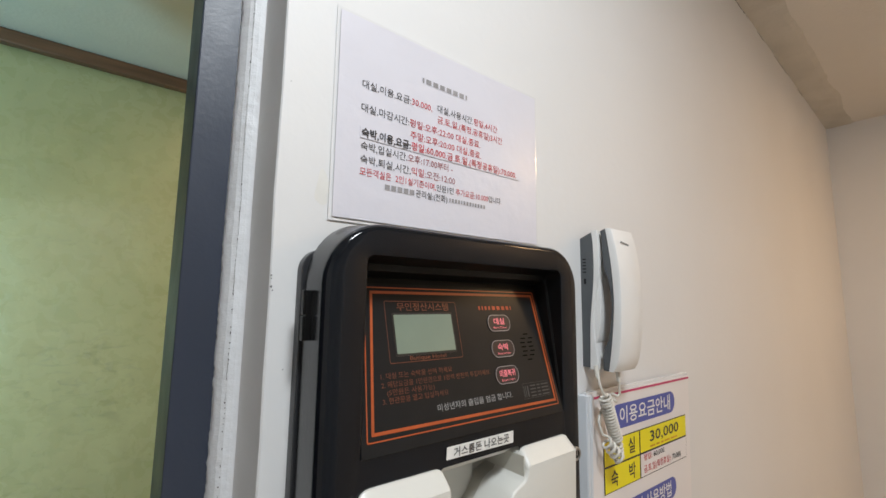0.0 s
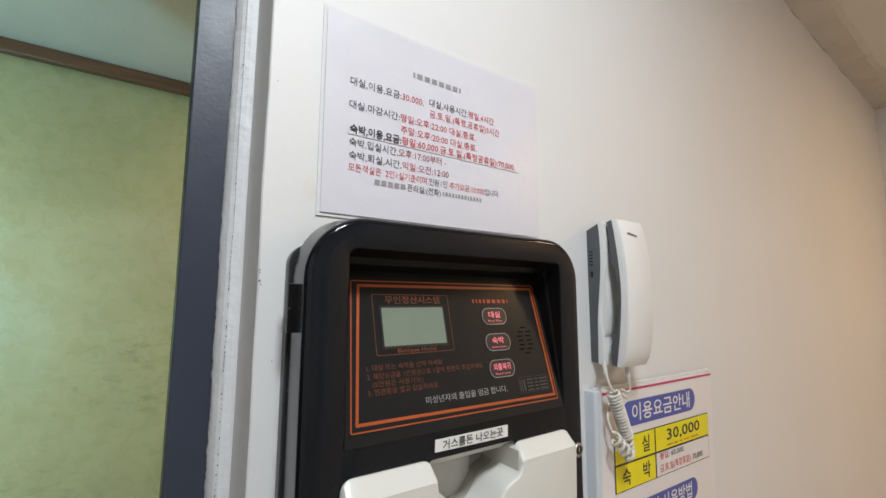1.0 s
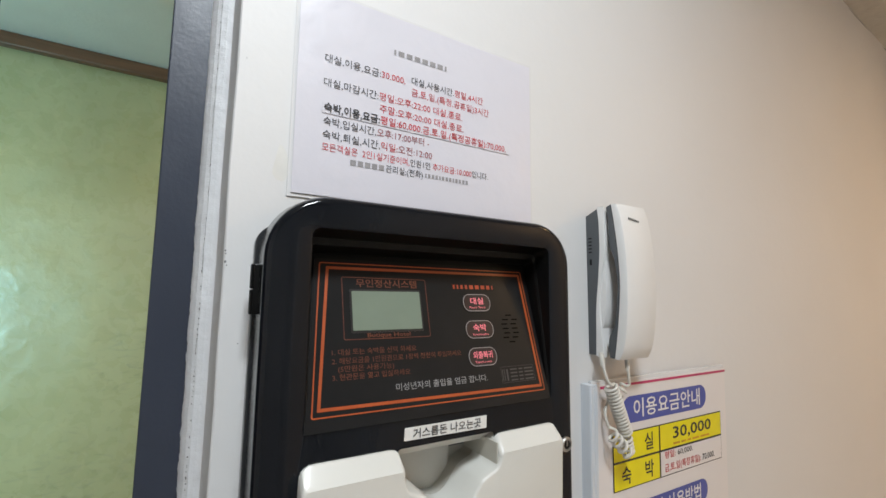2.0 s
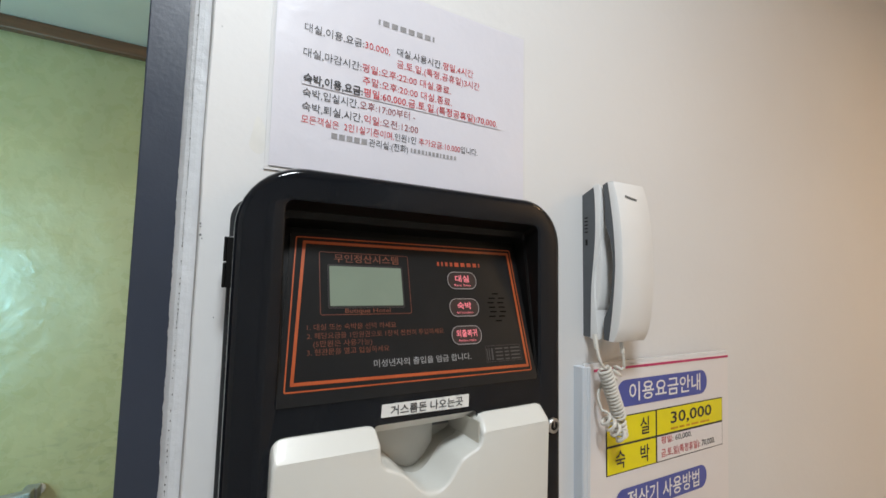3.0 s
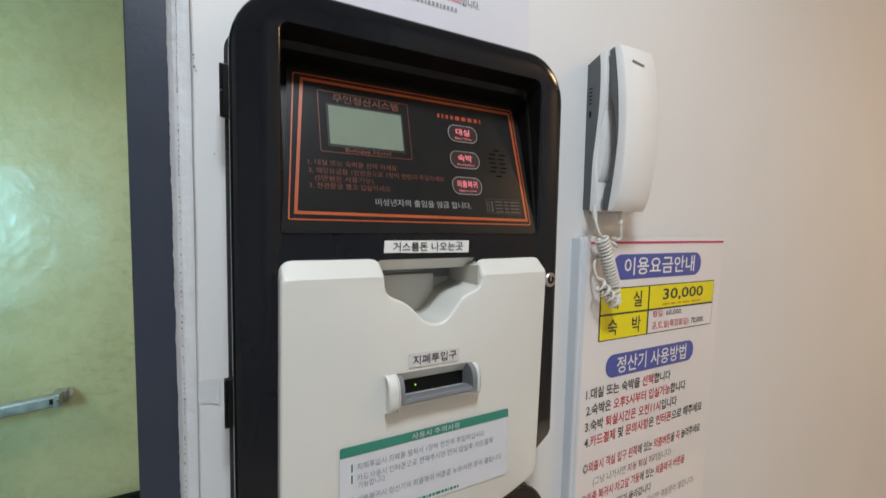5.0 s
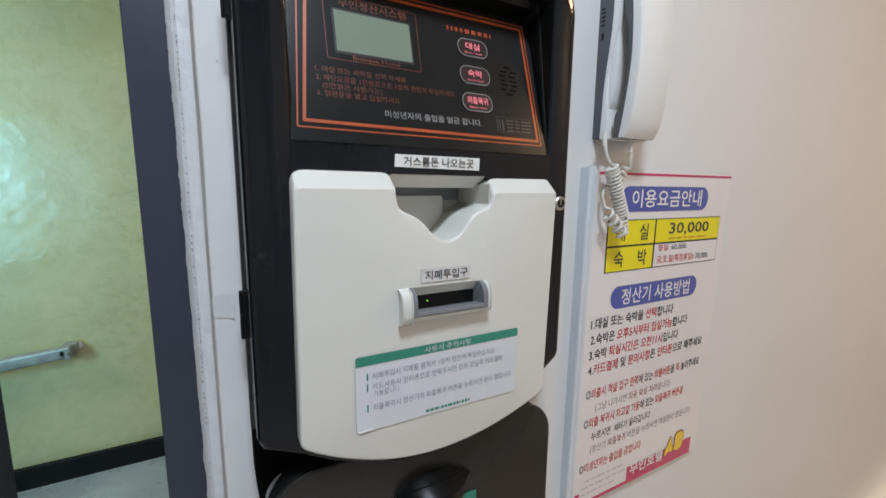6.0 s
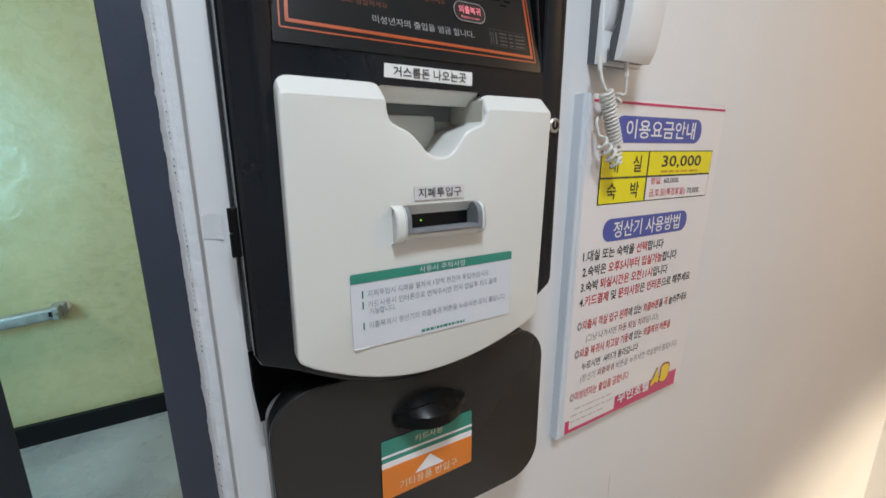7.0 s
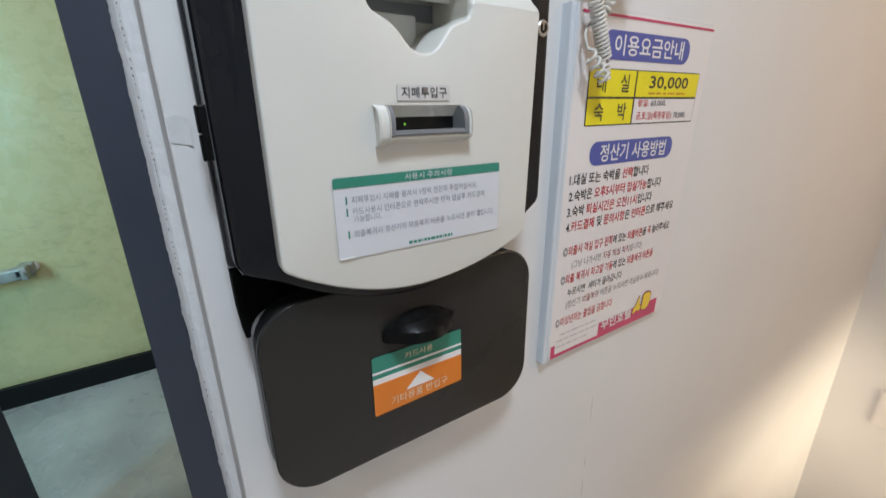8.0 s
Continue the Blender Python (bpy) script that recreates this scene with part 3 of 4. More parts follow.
part("hole", box(-0.016, -0.006, -0.0785, -0.0755, -0.008, 0.010), "black_matt", rail)
part("flange", revolve([(0.0, 0.004), (0.019, 0.004), (0.018, -0.003), (0.013, -0.005), (0.0, -0.005)], (0.014, 0.002), 11), "plaster", rail, "pale plaster-smeared wall flange")

# switch box low on the end wall
sw = thing("switch_box", "small flat cream plastic cover on the end wall", "switch box", "", "", (END, -0.235, -0.02))
part("body", box(-0.008, 0.002, -0.08, 0.08, -0.085, 0.085, 0.003), "poster", sw)
part("cover", box(-0.0105, -0.0075, -0.072, 0.072, -0.077, 0.077, 0.001), "poster", sw)


# ---- the payment machine ----
COVER = -0.0600   # front of the black cover
WHITE = -0.0740   # front of the white money unit

machine = thing("payment_machine", "black glossy wall-mounted payment machine with a white money unit", "payment machine", "", "", (0.135, 0.0, 1.09), True)
part("housing", plate(rounded(-0.0246, 0.2920, 1.134, 1.5580, (0.004, 0.012, 0.050, 0.020), 8), 0.001, -0.0116, 0.001), "black_side", machine, "dark grey housing behind the cover", True)
# black sheet painting the shade between the machine and the hatch
part("underside", plate([(-0.0215, 1.070), (0.225, 1.070), (0.225, 1.12), (0.20, 1.13), (-0.0240, 1.13), (-0.0236, 1.095)], -0.0005, -0.0260, 0.001), "void", machine, "black sheet for the shade under the machine")


def arc(x, lift):
    """Curved lower edge of the money unit."""
    return 1.1018 + lift + (2.46 if x < 0.135 else 1.75) * (x - 0.135) ** 2


def cover_outline():
    pts = [(-0.0225, 1.150), (-0.0185, 1.1405)]
    pts += [(x, arc(x, -0.0135)) for x in np.linspace(0.012, 0.262, 24)]
    pts += [(0.272, 1.1385), (0.2995, 1.1585), (0.3030, 1.166)]
    top = rounded(-0.0225, 0.3035, 1.15, 1.5785, (0.01, 0.01, 0.048, 0.052), 10)
    return pts + top[22:]


def band(outline, y0, y1, inset, wall_thick, swell=0.0):
    """A hollow band that follows the machine's outline; its back edge may swell towards the top."""
    bm = bmesh.new()
    a, b = offset(outline, inset), offset(outline, inset + wall_thick)
    back = [(x, z + swell * max(0.0, min(1.0, (z - 1.52) / 0.05))) for x, z in a]
    loft(bm, [[(x, y, z) for x, z in g] for y, g in ((y0, back), (y1, a), (y1, b), (y0, b), (y0, back))])
    bmesh.ops.remove_doubles(bm, verts=bm.verts, dist=1e-6)
    return bm


# black bands before and behind the side panel paint the shaded gaps
part("dark_gap", band(cover_outline(), -0.0112, -0.0150, 0.0022, 0.004, 0.003), "void", machine)
part("side_panel", band(cover_outline(), -0.0142, -0.0496, 0.0004, 0.005, 0.0045), "black_side", machine, "dark grey side panel", True)
part("dark_gap", band(cover_outline(), -0.0490, -0.0522, 0.0014, 0.004), "void", machine)


def cover():
    bm = bmesh.new()
    out = cover_outline()
    rings = [[(x, -0.0516, z) for x, z in out]]
    for i in range(6):
        a = radians(18 * i)
        rings.append([(x, COVER + 0.008 * (1 - math.sin(a)), z) for x, z in offset(out, 0.006 * (1 - math.cos(a)))])
    outer = loft(bm, rings)[-1]
    # the deep opening with the slanted panel
    n = 5
    lip = rounded(0.0105, 0.2730, 1.3905, 1.5535, (0.004, 0.004, 0.007, 0.007), n)
    r1 = rounded(0.0125, 0.2710, 1.3907, 1.5510, (0.004, 0.004, 0.007, 0.007), n)
    r2 = rounded(0.0135, 0.2695, 1.3909, 1.5455, (0.003, 0.003, 0.006, 0.006), n)
    r2b = rounded(0.0145, 0.2685, 1.3911, 1.5395, (0.003, 0.003, 0.005, 0.005), n)
    r3 = rounded(0.0160, 0.2670, 1.3913, 1.5340, (0.002, 0.002, 0.004, 0.004), n)

    def slant(pts, lift):
        return [(x, -0.0572 + 0.267 * (z - 1.400) + lift, z) for x, z in pts]

    hole = loft(bm, [[(x, COVER, z) for x, z in lip], [(x, COVER + 0.0012, z) for x, z in r1]])[0]
    inside = bmesh.new()
    loft(inside, [[(x, COVER + 0.0010, z) for x, z in r1], [(x, -0.0385 if z > 1.5 else -0.0572 + 0.267 * (z - 1.40) + 0.0006, z) for x, z in r2],
                  [(x, -0.0365 if z > 1.5 else -0.0572 + 0.267 * (z - 1.40) + 0.0008, z) for x, z in r2b], slant(r3, 0.0012)], False, True)
    bmesh.ops.triangulate(inside, faces=[f for f in inside.faces if len(f.verts) > 4])
    # mouth of the change chute
    mouth = [bm.verts.new((x, COVER, z)) for x, z in rounded(0.0915, 0.1935, 1.300, 1.366, 0.003, 2)]
    edges = []
    for ring in (outer, hole, mouth):
        for i in range(len(ring)):
            a, b = ring[i], ring[(i + 1) % len(ring)]
            e = bm.edges.get((a, b)) or bm.edges.new((a, b))
            edges.append(e)
    bmesh.ops.triangle_fill(bm, edges=edges, use_beauty=True, use_dissolve=False)
    bmesh.ops.triangulate(bm, faces=[f for f in bm.faces if len(f.verts) > 4])
    return bm, inside


shell, inside = cover()
cover_ob = part("cover", shell, "black_gloss", machine, "glossy black front cover with rounded corners", True)
part("recess", inside, "recess", cover_ob, "satin black recess round the panel")

# hinges on the left side
for z in (1.5005, 1.248):
    hinge = part("hinge", box(-0.0262, -0.0200, -0.0302, -0.0232, z - 0.0205, z + 0.0205, 0.0008), "recess", machine)
    for a, b in ((-0.0205, -0.0003), (0.0003, 0.0205)):
        part("knuckle", box(-0.0284, -0.0258, -0.0306, -0.0236, z + a, z + b, 0.0010), "recess", hinge)

# slanted membrane panel
up = Vector((0, 0.267, 1)).normalized()
out_n = Vector((0, -1, 0.267)).normalized()
C0 = Vector((0, -0.0578, 1.400)) + out_n * 0.0008
PLANE = Matrix(((1, 0, 0, C0.x), (0, up.y, out_n.y, C0.y), (0, up.z, out_n.z, C0.z), (0, 0, 0, 1)))
K = Vector((0, 0.267, 1)).length


def pz(z):
    """Height in the place to height along the slanted panel."""
    return (z - 1.400) * K


def on_panel(outline, lift=0.0, thick=0.0006):
    bm = bmesh.new()
    loft(bm, [[PLANE @ Vector((x, pz(z), lift - thick)) for x, z in outline], [PLANE @ Vector((x, pz(z), lift)) for x, z in outline]], False, True)
    bmesh.ops.triangulate(bm, faces=[f for f in bm.faces if len(f.verts) > 4])
    return bm


def ring_on_panel(outer, inner, lift=0.0004):
    bm = bmesh.new()
    loft(bm, [[PLANE @ Vector((x, pz(z), lift)) for x, z in outer], [PLANE @ Vector((x, pz(z), lift)) for x, z in inner]])
    return bm


def quad(bl, br, tr, tl, r=0.0015, n=3):
    """Outline of a four-sided sheet with small round corners."""
    pts, q = [], [Vector(p) for p in (bl, br, tr, tl)]
    for i in range(4):
        a, b, c = q[i - 1], q[i], q[(i + 1) % 4]
        u, v = (a - b).normalized(), (c - b).normalized()
        for k in range(n + 1):
            t = k / n
            pts.append(tuple(b + u * r * (1 - t) ** 2 + v * r * t ** 2))
    return pts


panel = part("panel", on_panel(quad((0.0122, 1.3895), (0.2680, 1.3895), (0.2610, 1.5285), (0.0225, 1.5285)), 0.0), "panel", machine, "dark brown-black membrane panel with orange borders")
outline = quad((0.0175, 1.3995), (0.2624, 1.3980), (0.2577, 1.5248), (0.0265, 1.5252), 0.002)
part("border", ring_on_panel(outline, offset(outline, 0.0011)), "orange_line", panel)
inner = quad((0.0222, 1.4042), (0.2592, 1.4018), (0.2548, 1.5215), (0.0325, 1.5216), 0.001)
part("border", ring_on_panel(inner, offset(inner, 0.0026)), "orange_line", panel)
lb = quad((0.0462, 1.4576), (0.1309, 1.4576), (0.1311, 1.5120), (0.0460, 1.5126), 0.002)
part("display_frame", ring_on_panel(lb, offset(lb, 0.0006)), "rust_text", panel)
part("display_bezel", on_panel(rounded(0.0532, 0.1245, 1.4632, 1.5016, 0.001, 2), 0.0003), "lcd_edge", panel)
part("display", on_panel(rounded(0.0548, 0.1228, 1.4652, 1.4998, 0.0008, 2), 0.0006), "lcd", panel, "grey-green liquid crystal display with a faint added glow")


def on(runs, x0, x1, z, h, bold=0.0):
    return lettering(runs, x0, x1, pz(z), h, 0, panel, bold, PLANE @ Matrix.Translation((0, 0, 0.0006)))


on([("무인정산시스템", "rust_text")], 0.0592, 0.1207, 1.5070, 0.0075, 0.01)
on([("Butique Hotel", "rust_text")], 0.0676, 0.1096, 1.4611, 0.0046, 0.01)
bars(word_bars(0.1629, 0.2140, [0.35, 0.3, 0.45, 0.45, 0.75, 0.75, 0.75, 0.65, 0.25], 0.4), pz(1.5058), 0.0042, 0, "brand_print", panel, PLANE @ Matrix.Translation((0, 0, 0.0006)))
on([("1. 대실 또는 숙박을 선택 하세요", "rust_text")], 0.0354, 0.1141, 1.4480, 0.0050)
on([("2. 해당요금을 1만원권으로 1장씩 천천히 투입하세요", "rust_text")], 0.0353, 0.1627, 1.4410, 0.0050)
on([("(5만원은 사용가능)", "rust_text")], 0.0402, 0.0906, 1.4347, 0.0050)
on([("3. 현관문을 열고 입실하세요", "rust_text")], 0.0352, 0.1059, 1.4283, 0.0050)
on([("미성년자의 출입을 엄금 합니다.", "grey_text")], 0.0910, 0.1899, 1.4162, 0.0062, 0.005)
for x, z, words, sub in ((0.1900, 1.4895, "대실", "Rent Time"), (0.1890, 1.4625, "숙박", "Accommodation"), (0.1880, 1.4360, "외출복귀", "Return room")):
    o = rounded(x - 0.0172, x + 0.0172, z - 0.0088, z + 0.0088, 0.0080, 6)
    b = part("button", on_panel(o, 0.0008), "button", panel, "dark pill-shaped push button with red print")
    part("button_ring", ring_on_panel(o, offset(o, 0.0007), 0.0011), "grey_text", b)
    w = 0.0118 if len(words) == 4 else 0.0082
    lettering([(words, "pink_lit")], x - w, x + w, pz(z + 0.0016), 0.0068, 0, b, 0.015, PLANE @ Matrix.Translation((0, 0, 0.0012)))
    lettering([(sub, "pink_lit")], x - 0.0098, x + 0.0098, pz(z - 0.0048), 0.0028, 0, b, 0.0, PLANE @ Matrix.Translation((0, 0, 0.0012)))
bm = bmesh.new()
for row in range(7):
    for c in ((0.0,) if row in (0, 6) else (-0.0062, 0.0062)):
        x, z = 0.2292 + c + 0.0012 * math.sin(row * 2.1), 1.4762 - 0.0046 * row
        bm.faces.new([bm.verts.new(PLANE @ Vector((a, pz(b), 0.0006))) for a, b in rounded(x - 0.0040, x + 0.0040, z - 0.0006, z + 0.0006, 0.0005, 2)])
part("speaker_slots", bm, "void", panel)
kc = quad((0.2075, 1.4092), (0.2520, 1.4092), (0.2510, 1.4245), (0.2078, 1.4245), 0.0004, 1)
part("mark_frame", ring_on_panel(kc, offset(kc, 0.0003), 0.0006), "dim_text", panel)
bars([(0.2090, 0.2100), (0.2115, 0.2125), (0.2145, 0.2165)], pz(1.4165), 0.0115, 0, "dim_text", panel, PLANE @ Matrix.Translation((0, 0, 0.0005)), "mark")
for k in range(4):
    bars(word_bars(0.2195, 0.2500, [1, 0.6, 1.3]), pz(1.4215 - 0.0034 * k), 0.0014, 0, "dim_text", panel, PLANE @ Matrix.Translation((0, 0, 0.0006)))

# tape label above the change chute
lab = part("label", flat(quad((0.0966, 1.3722), (0.1838, 1.3712), (0.1841, 1.3828), (0.0972, 1.3830), 0.0004, 1), COVER - 0.0012), "label", machine, "white tape label with black print")
lettering([("거스름돈 나오는곳", "ink")], 0.1050, 0.1772, 1.3772, 0.0078, COVER - 0.0016, lab, 0.012)

# lock at the cover's edge
lock = part("lock", revolve([(0.0, COVER - 0.0005), (0.0078, COVER - 0.0005), (0.0078, COVER - 0.0030), (0.0066, COVER - 0.0042), (0.0052, COVER - 0.0042), (0.0050, COVER - 0.0030), (0.0, COVER - 0.0030)], (0.2895, 1.3390)), "chrome", machine, "small round chrome lock")
part("key_plug", revolve([(0.0, COVER - 0.0028), (0.0046, COVER - 0.0028), (0.0046, COVER - 0.0034), (0.0, COVER - 0.0034)], (0.2895, 1.3390), 16), "black_matt", lock)
part("key_slot", box(0.2888, 0.2902, COVER - 0.0039, COVER - 0.0032, 1.3375, 1.3435), "chrome", lock)

# ---- white money unit with the change chute ----
NOTCH = [(0.1920, 1.3625), (0.1922, 1.352), (0.1919, 1.3465), (0.1903, 1.3405), (0.1862, 1.3363), (0.1790, 1.3338), (0.1705, 1.3296), (0.1645, 1.3225), (0.1577, 1.3140), (0.1505, 1.3088), (0.1430, 1.3074), (0.1355, 1.3090),
         (0.1285, 1.3135), (0.1225, 1.3200), (0.1175, 1.3248), (0.1110, 1.3295), (0.1040, 1.3326), (0.0985, 1.3352), (0.0952, 1.3392), (0.0938, 1.3450), (0.0934, 1.352), (0.0930, 1.3645)]


def money_outline():
    pts = [(x, arc(x, 0.0)) for x in np.linspace(0.0120, 0.2520, 30)]
    corners = [(x, z, 0) for x, z in pts[1:]] + [(0.2672, arc(0.2672, 0), 0.009), (0.2740, 1.3645, 0.010), (0.1915, 1.3640, 0.011)]
    corners += [(x, z, 0) for x, z in spline(NOTCH[1:-1], 3)]
    corners += [(0.0932, 1.3670, 0.010), (0.0100, 1.3675, 0.011), (0.0080, 1.1425, 0.006)]
    return round_poly(corners, 5)


def money_body():
    """The white moulding: small rounding all round, and a broad chamfer along the top."""
    bm = plate(money_outline(), COVER + 0.0300, WHITE, 0.0026, 3)
    # opening for the note slot, with a ceiling that slopes inwards
    bmesh.ops.delete(bm, geom=[f for f in bm.faces if all(v.co.y < WHITE + 1e-6 for v in f.verts)], context="FACES")
    edges = [e for e in bm.edges if e.is_boundary]
    ring = [[bm.verts.new((x, y, z)) for x, z in ((0.1045, 1.2440), (0.1805, 1.2440), (0.1805, top), (0.1045, top))] for y, top in ((WHITE, 1.2668), (WHITE + 0.009, 1.2555))]
    for i in range(4):
        j = (i + 1) % 4
        edges.append(bm.edges.new((ring[0][i], ring[0][j])))
    bmesh.ops.triangle_fill(bm, edges=edges, use_beauty=True, use_dissolve=False)
    for i in range(4):
        j = (i + 1) % 4
        bm.faces.new((ring[0][i], ring[0][j], ring[1][j], ring[1][i]))
    bmesh.ops.bisect_plane(bm, geom=[*bm.verts, *bm.edges, *bm.faces], plane_co=(0, WHITE + 0.0118, 0), plane_no=(0, 1, 0))
    for v in bm.verts:
        if v.co.z > 1.3440 and v.co.y < WHITE + 0.010:
            z = v.co.z
            crest = 1.3675 - 0.006 * (v.co.x - 0.01) if v.co.x < 0.143 else 1.3640 + 0.006 * (v.co.x - 0.1915)
            flat_at = min(1.0, max(0.0, (z - 1.3590) / 0.0025))
            z -= 0.0115 * min(1.0, (z - 1.3440) / 0.018)
            v.co.z = z + (crest - 1.2 * (WHITE + 0.0118 - v.co.y) - z) * flat_at
    return bm


unit = part("money_unit", money_body(), "white_plastic", machine, "ivory-white moulded money unit with a scooped top", True)
chute = part("chute", box(0.0905, 0.2045, -0.0126, -0.0128 + 0.0010, 1.295, 1.368), "tray", unit, "grey-beige back of the change chute")
bm = bmesh.new()
wave = spline(NOTCH[1:-1], 3)
loft(bm, [[(x, y, z + d) for x, z in wave] for y, d in ((-0.0304, -0.0004), (-0.0127, 0.0006))])
bmesh.ops.delete(bm, geom=[f for f in bm.faces if abs(f.calc_center_median().z - (wave[0][1] + wave[-1][1]) / 2) < 0.004 and f.calc_area() > 0.0008], context="FACES_ONLY")
part("chute_floor", bm, "tray", chute, "wavy floor of the change chute", True)
part("chute_side", box(0.1896, 0.1911, -0.0700, -0.0128, 1.3378, 1.3590, 0.0006), "tray", chute)
bm = bmesh.new()
loft(bm, [[(x, y, z) for y, z in ((-0.0568, 1.3668), (-0.0562, 1.3655), (-0.0425, 1.3548), (-0.0385, 1.3546), (-0.0350, 1.3680))] for x in (0.0918, 0.1942)], True, True)
part("chute_roof", bm, "guide", chute, "pale sloping roof of the chute")
bm = bmesh.new()
# slit whose grey colour stands for the shade inside it
step_down = [(0.0920, 1.3475), (0.1650, 1.3475), (0.1650, 1.3420), (0.1888, 1.3420), (0.1888, 1.3570), (0.0920, 1.3570)]
loft(bm, [[(x, y, z) for x, z in step_down] for y in (-0.0124, -0.0140)], True, True)
part("chute_slot", bm, "hatch_body", chute, "slit with its shade painted in grey")
part("chute_guide", plate(rounded(0.0910, 0.1690, 1.2980, 1.3470, (0.001, 0.001, 0.003, 0.001), 4), -0.0125, -0.0165, 0.0012), "guide", chute, "", True)

lab = part("label", flat(rounded(0.1158, 0.1674, 1.2706, 1.2830, 0.0006, 2), WHITE - 0.0010), "clear_label", unit, "small clear tape label with black print")
lettering([("지폐투입구", "ink")], 0.1195, 0.1642, 1.2768, 0.0082, WHITE - 0.0014, lab, 0.008)

# note slot: white ledge, cheeks and brow round a grey liner
bm = bmesh.new()
prof = [(WHITE + 0.002, 1.2350), (WHITE - 0.0075, 1.2391), (WHITE - 0.0097, 1.2403), (WHITE - 0.0102, 1.2421), (WHITE - 0.0092, 1.2430), (WHITE + 0.002, 1.2430)]
loft(bm, [[(x, y, z) for y, z in prof] for x in (0.0960, 0.1860)], True, True)
slot = part("note_slot", bm, "white_plastic", unit, "white note slot with a grey throat")


def fin(x0, x1, grow=0.0, edge=0.0016):
    """An upright cheek with a rounded nose."""
    prof = spline([(WHITE + 0.001, 1.2335 - grow), (WHITE - 0.0080 - grow, 1.2365 - grow), (WHITE - 0.0122 - grow, 1.2410), (WHITE - 0.0130 - grow, 1.2515), (WHITE - 0.0115 - grow, 1.2595), (WHITE - 0.0078 - grow * 0.5, 1.2647 + grow * 0.5), (WHITE + 0.001, 1.2677 + grow)], 4)
    bm = bmesh.new()
    loft(bm, [[(x0 + edge, y - 0.0002, z) for y, z in prof], [(x0 + 0.3 * edge, y + 0.3 * edge, z) for y, z in prof], [(x0, y + edge, z) for y, z in prof],
              [(x1, y + edge, z) for y, z in prof], [(x1 - 0.3 * edge, y + 0.3 * edge, z) for y, z in prof], [(x1 - edge, y - 0.0002, z) for y, z in prof]], True, True)
    return bm


for a, b, grow in ((0.0935, 0.1040, 0.0), (0.1812, 0.1866, -0.0014)):
    part("cheek", fin(a, b, grow), "white_plastic", slot, "", True)
for a, b in ((0.1038, 0.1078), (0.1764, 0.1814)):
    bm = bmesh.new()
    prof = [(WHITE + 0.0085, 1.2431), (WHITE - 0.0116, 1.2431)] + spline([(WHITE - 0.0118, 1.2500), (WHITE - 0.0112, 1.2570), (WHITE - 0.0085, 1.2625), (WHITE - 0.0040, 1.2655), (WHITE + 0.001, 1.2660), (WHITE + 0.0085, 1.2640)], 4)
    loft(bm, [[(x, y, z) for y, z in prof] for x in (a, b)], True, True)
    part("liner", bm, "grey_plastic", slot, "grey plastic liner", True)
bm = bmesh.new()
prof = [(WHITE + 0.001, 1.2431), (WHITE - 0.0112, 1.2431), (WHITE - 0.0116, 1.2439), (WHITE - 0.0110, 1.2467), (WHITE - 0.0090, 1.2472), (WHITE + 0.001, 1.2463)]
loft(bm, [[(x, y, z) for y, z in prof] for x in (0.1042, 0.1812)], True, True)
part("sill", bm, "grey_plastic", slot, "grey plastic lip")
part("slit", box(0.1040, 0.1810, WHITE + 0.0075, WHITE + 0.0095, 1.2430, 1.2600), "recess", slot, "black opening")
part("indicator", box(0.1250, 0.1263, WHITE + 0.0060, WHITE + 0.0073, 1.2508, 1.2520, 0.0003), "led", slot, "tiny green indicator light")

# instruction sticker on the money unit
st = part("instruction_sticker", flat(rounded(0.0544, 0.2264, 1.1432, 1.2120, 0.002, 3), WHITE - 0.0012), "sticker", unit, "pale instruction sticker with a teal heading")
part("heading_band", flat(rounded(0.0544, 0.2264, 1.2036, 1.2122, (0.0001, 0.0001, 0.002, 0.002), 3), WHITE - 0.0016), "teal", st)
lettering([("사용시 주의사항", "sticker")], 0.1190, 0.1690, 1.2078, 0.0056, WHITE - 0.0021, st)
for z, x1, n in ((1.1932, 0.1987, 8), (1.1834, 0.2076, 9), (1.1642, 0.2194, 9)):
    part("bullet", flat(rounded(0.0640, 0.0652, z - 0.0034, z + 0.0034, 0.0002, 1), WHITE - 0.0016), "teal", st)
lettering([("지폐투입시 지폐를 펼쳐서 1장씩 천천히 투입하십시요.", "sticker_ink")], 0.0690, 0.1987, 1.1932, 0.0060, WHITE - 0.0016, st)
lettering([("카드사용시 인터폰으로 연락주시면 먼저 입실후 카드결제", "sticker_ink")], 0.0690, 0.2076, 1.1834, 0.0060, WHITE - 0.0016, st)
lettering([("가능합니다.", "sticker_ink")], 0.0699, 0.0950, 1.1768, 0.0056, WHITE - 0.0016, st)
lettering([("외출복귀시 정산기의 외출복귀 버튼을 누르시면 문이 열립니다", "sticker_ink")], 0.0690, 0.2194, 1.1641, 0.0060, WHITE - 0.0016, st)
part("curled_edge", tube([(0.0552, WHITE - 0.0017, 1.1440), (0.0600, WHITE - 0.0018, 1.1439), (0.0680, WHITE - 0.0014, 1.1438)], 0.0005, 6), "label", st, "lifted white edge")
bars(word_bars(0.1207, 0.1689, [0.55, 0.55, 0.55, 0.15, 0.4, 0.4, 0.7, 0.4, 0.4, 0.15, 0.4, 0.4, 0.25], 0.16), 1.1473, 0.0026, WHITE - 0.0016, "teal", st)

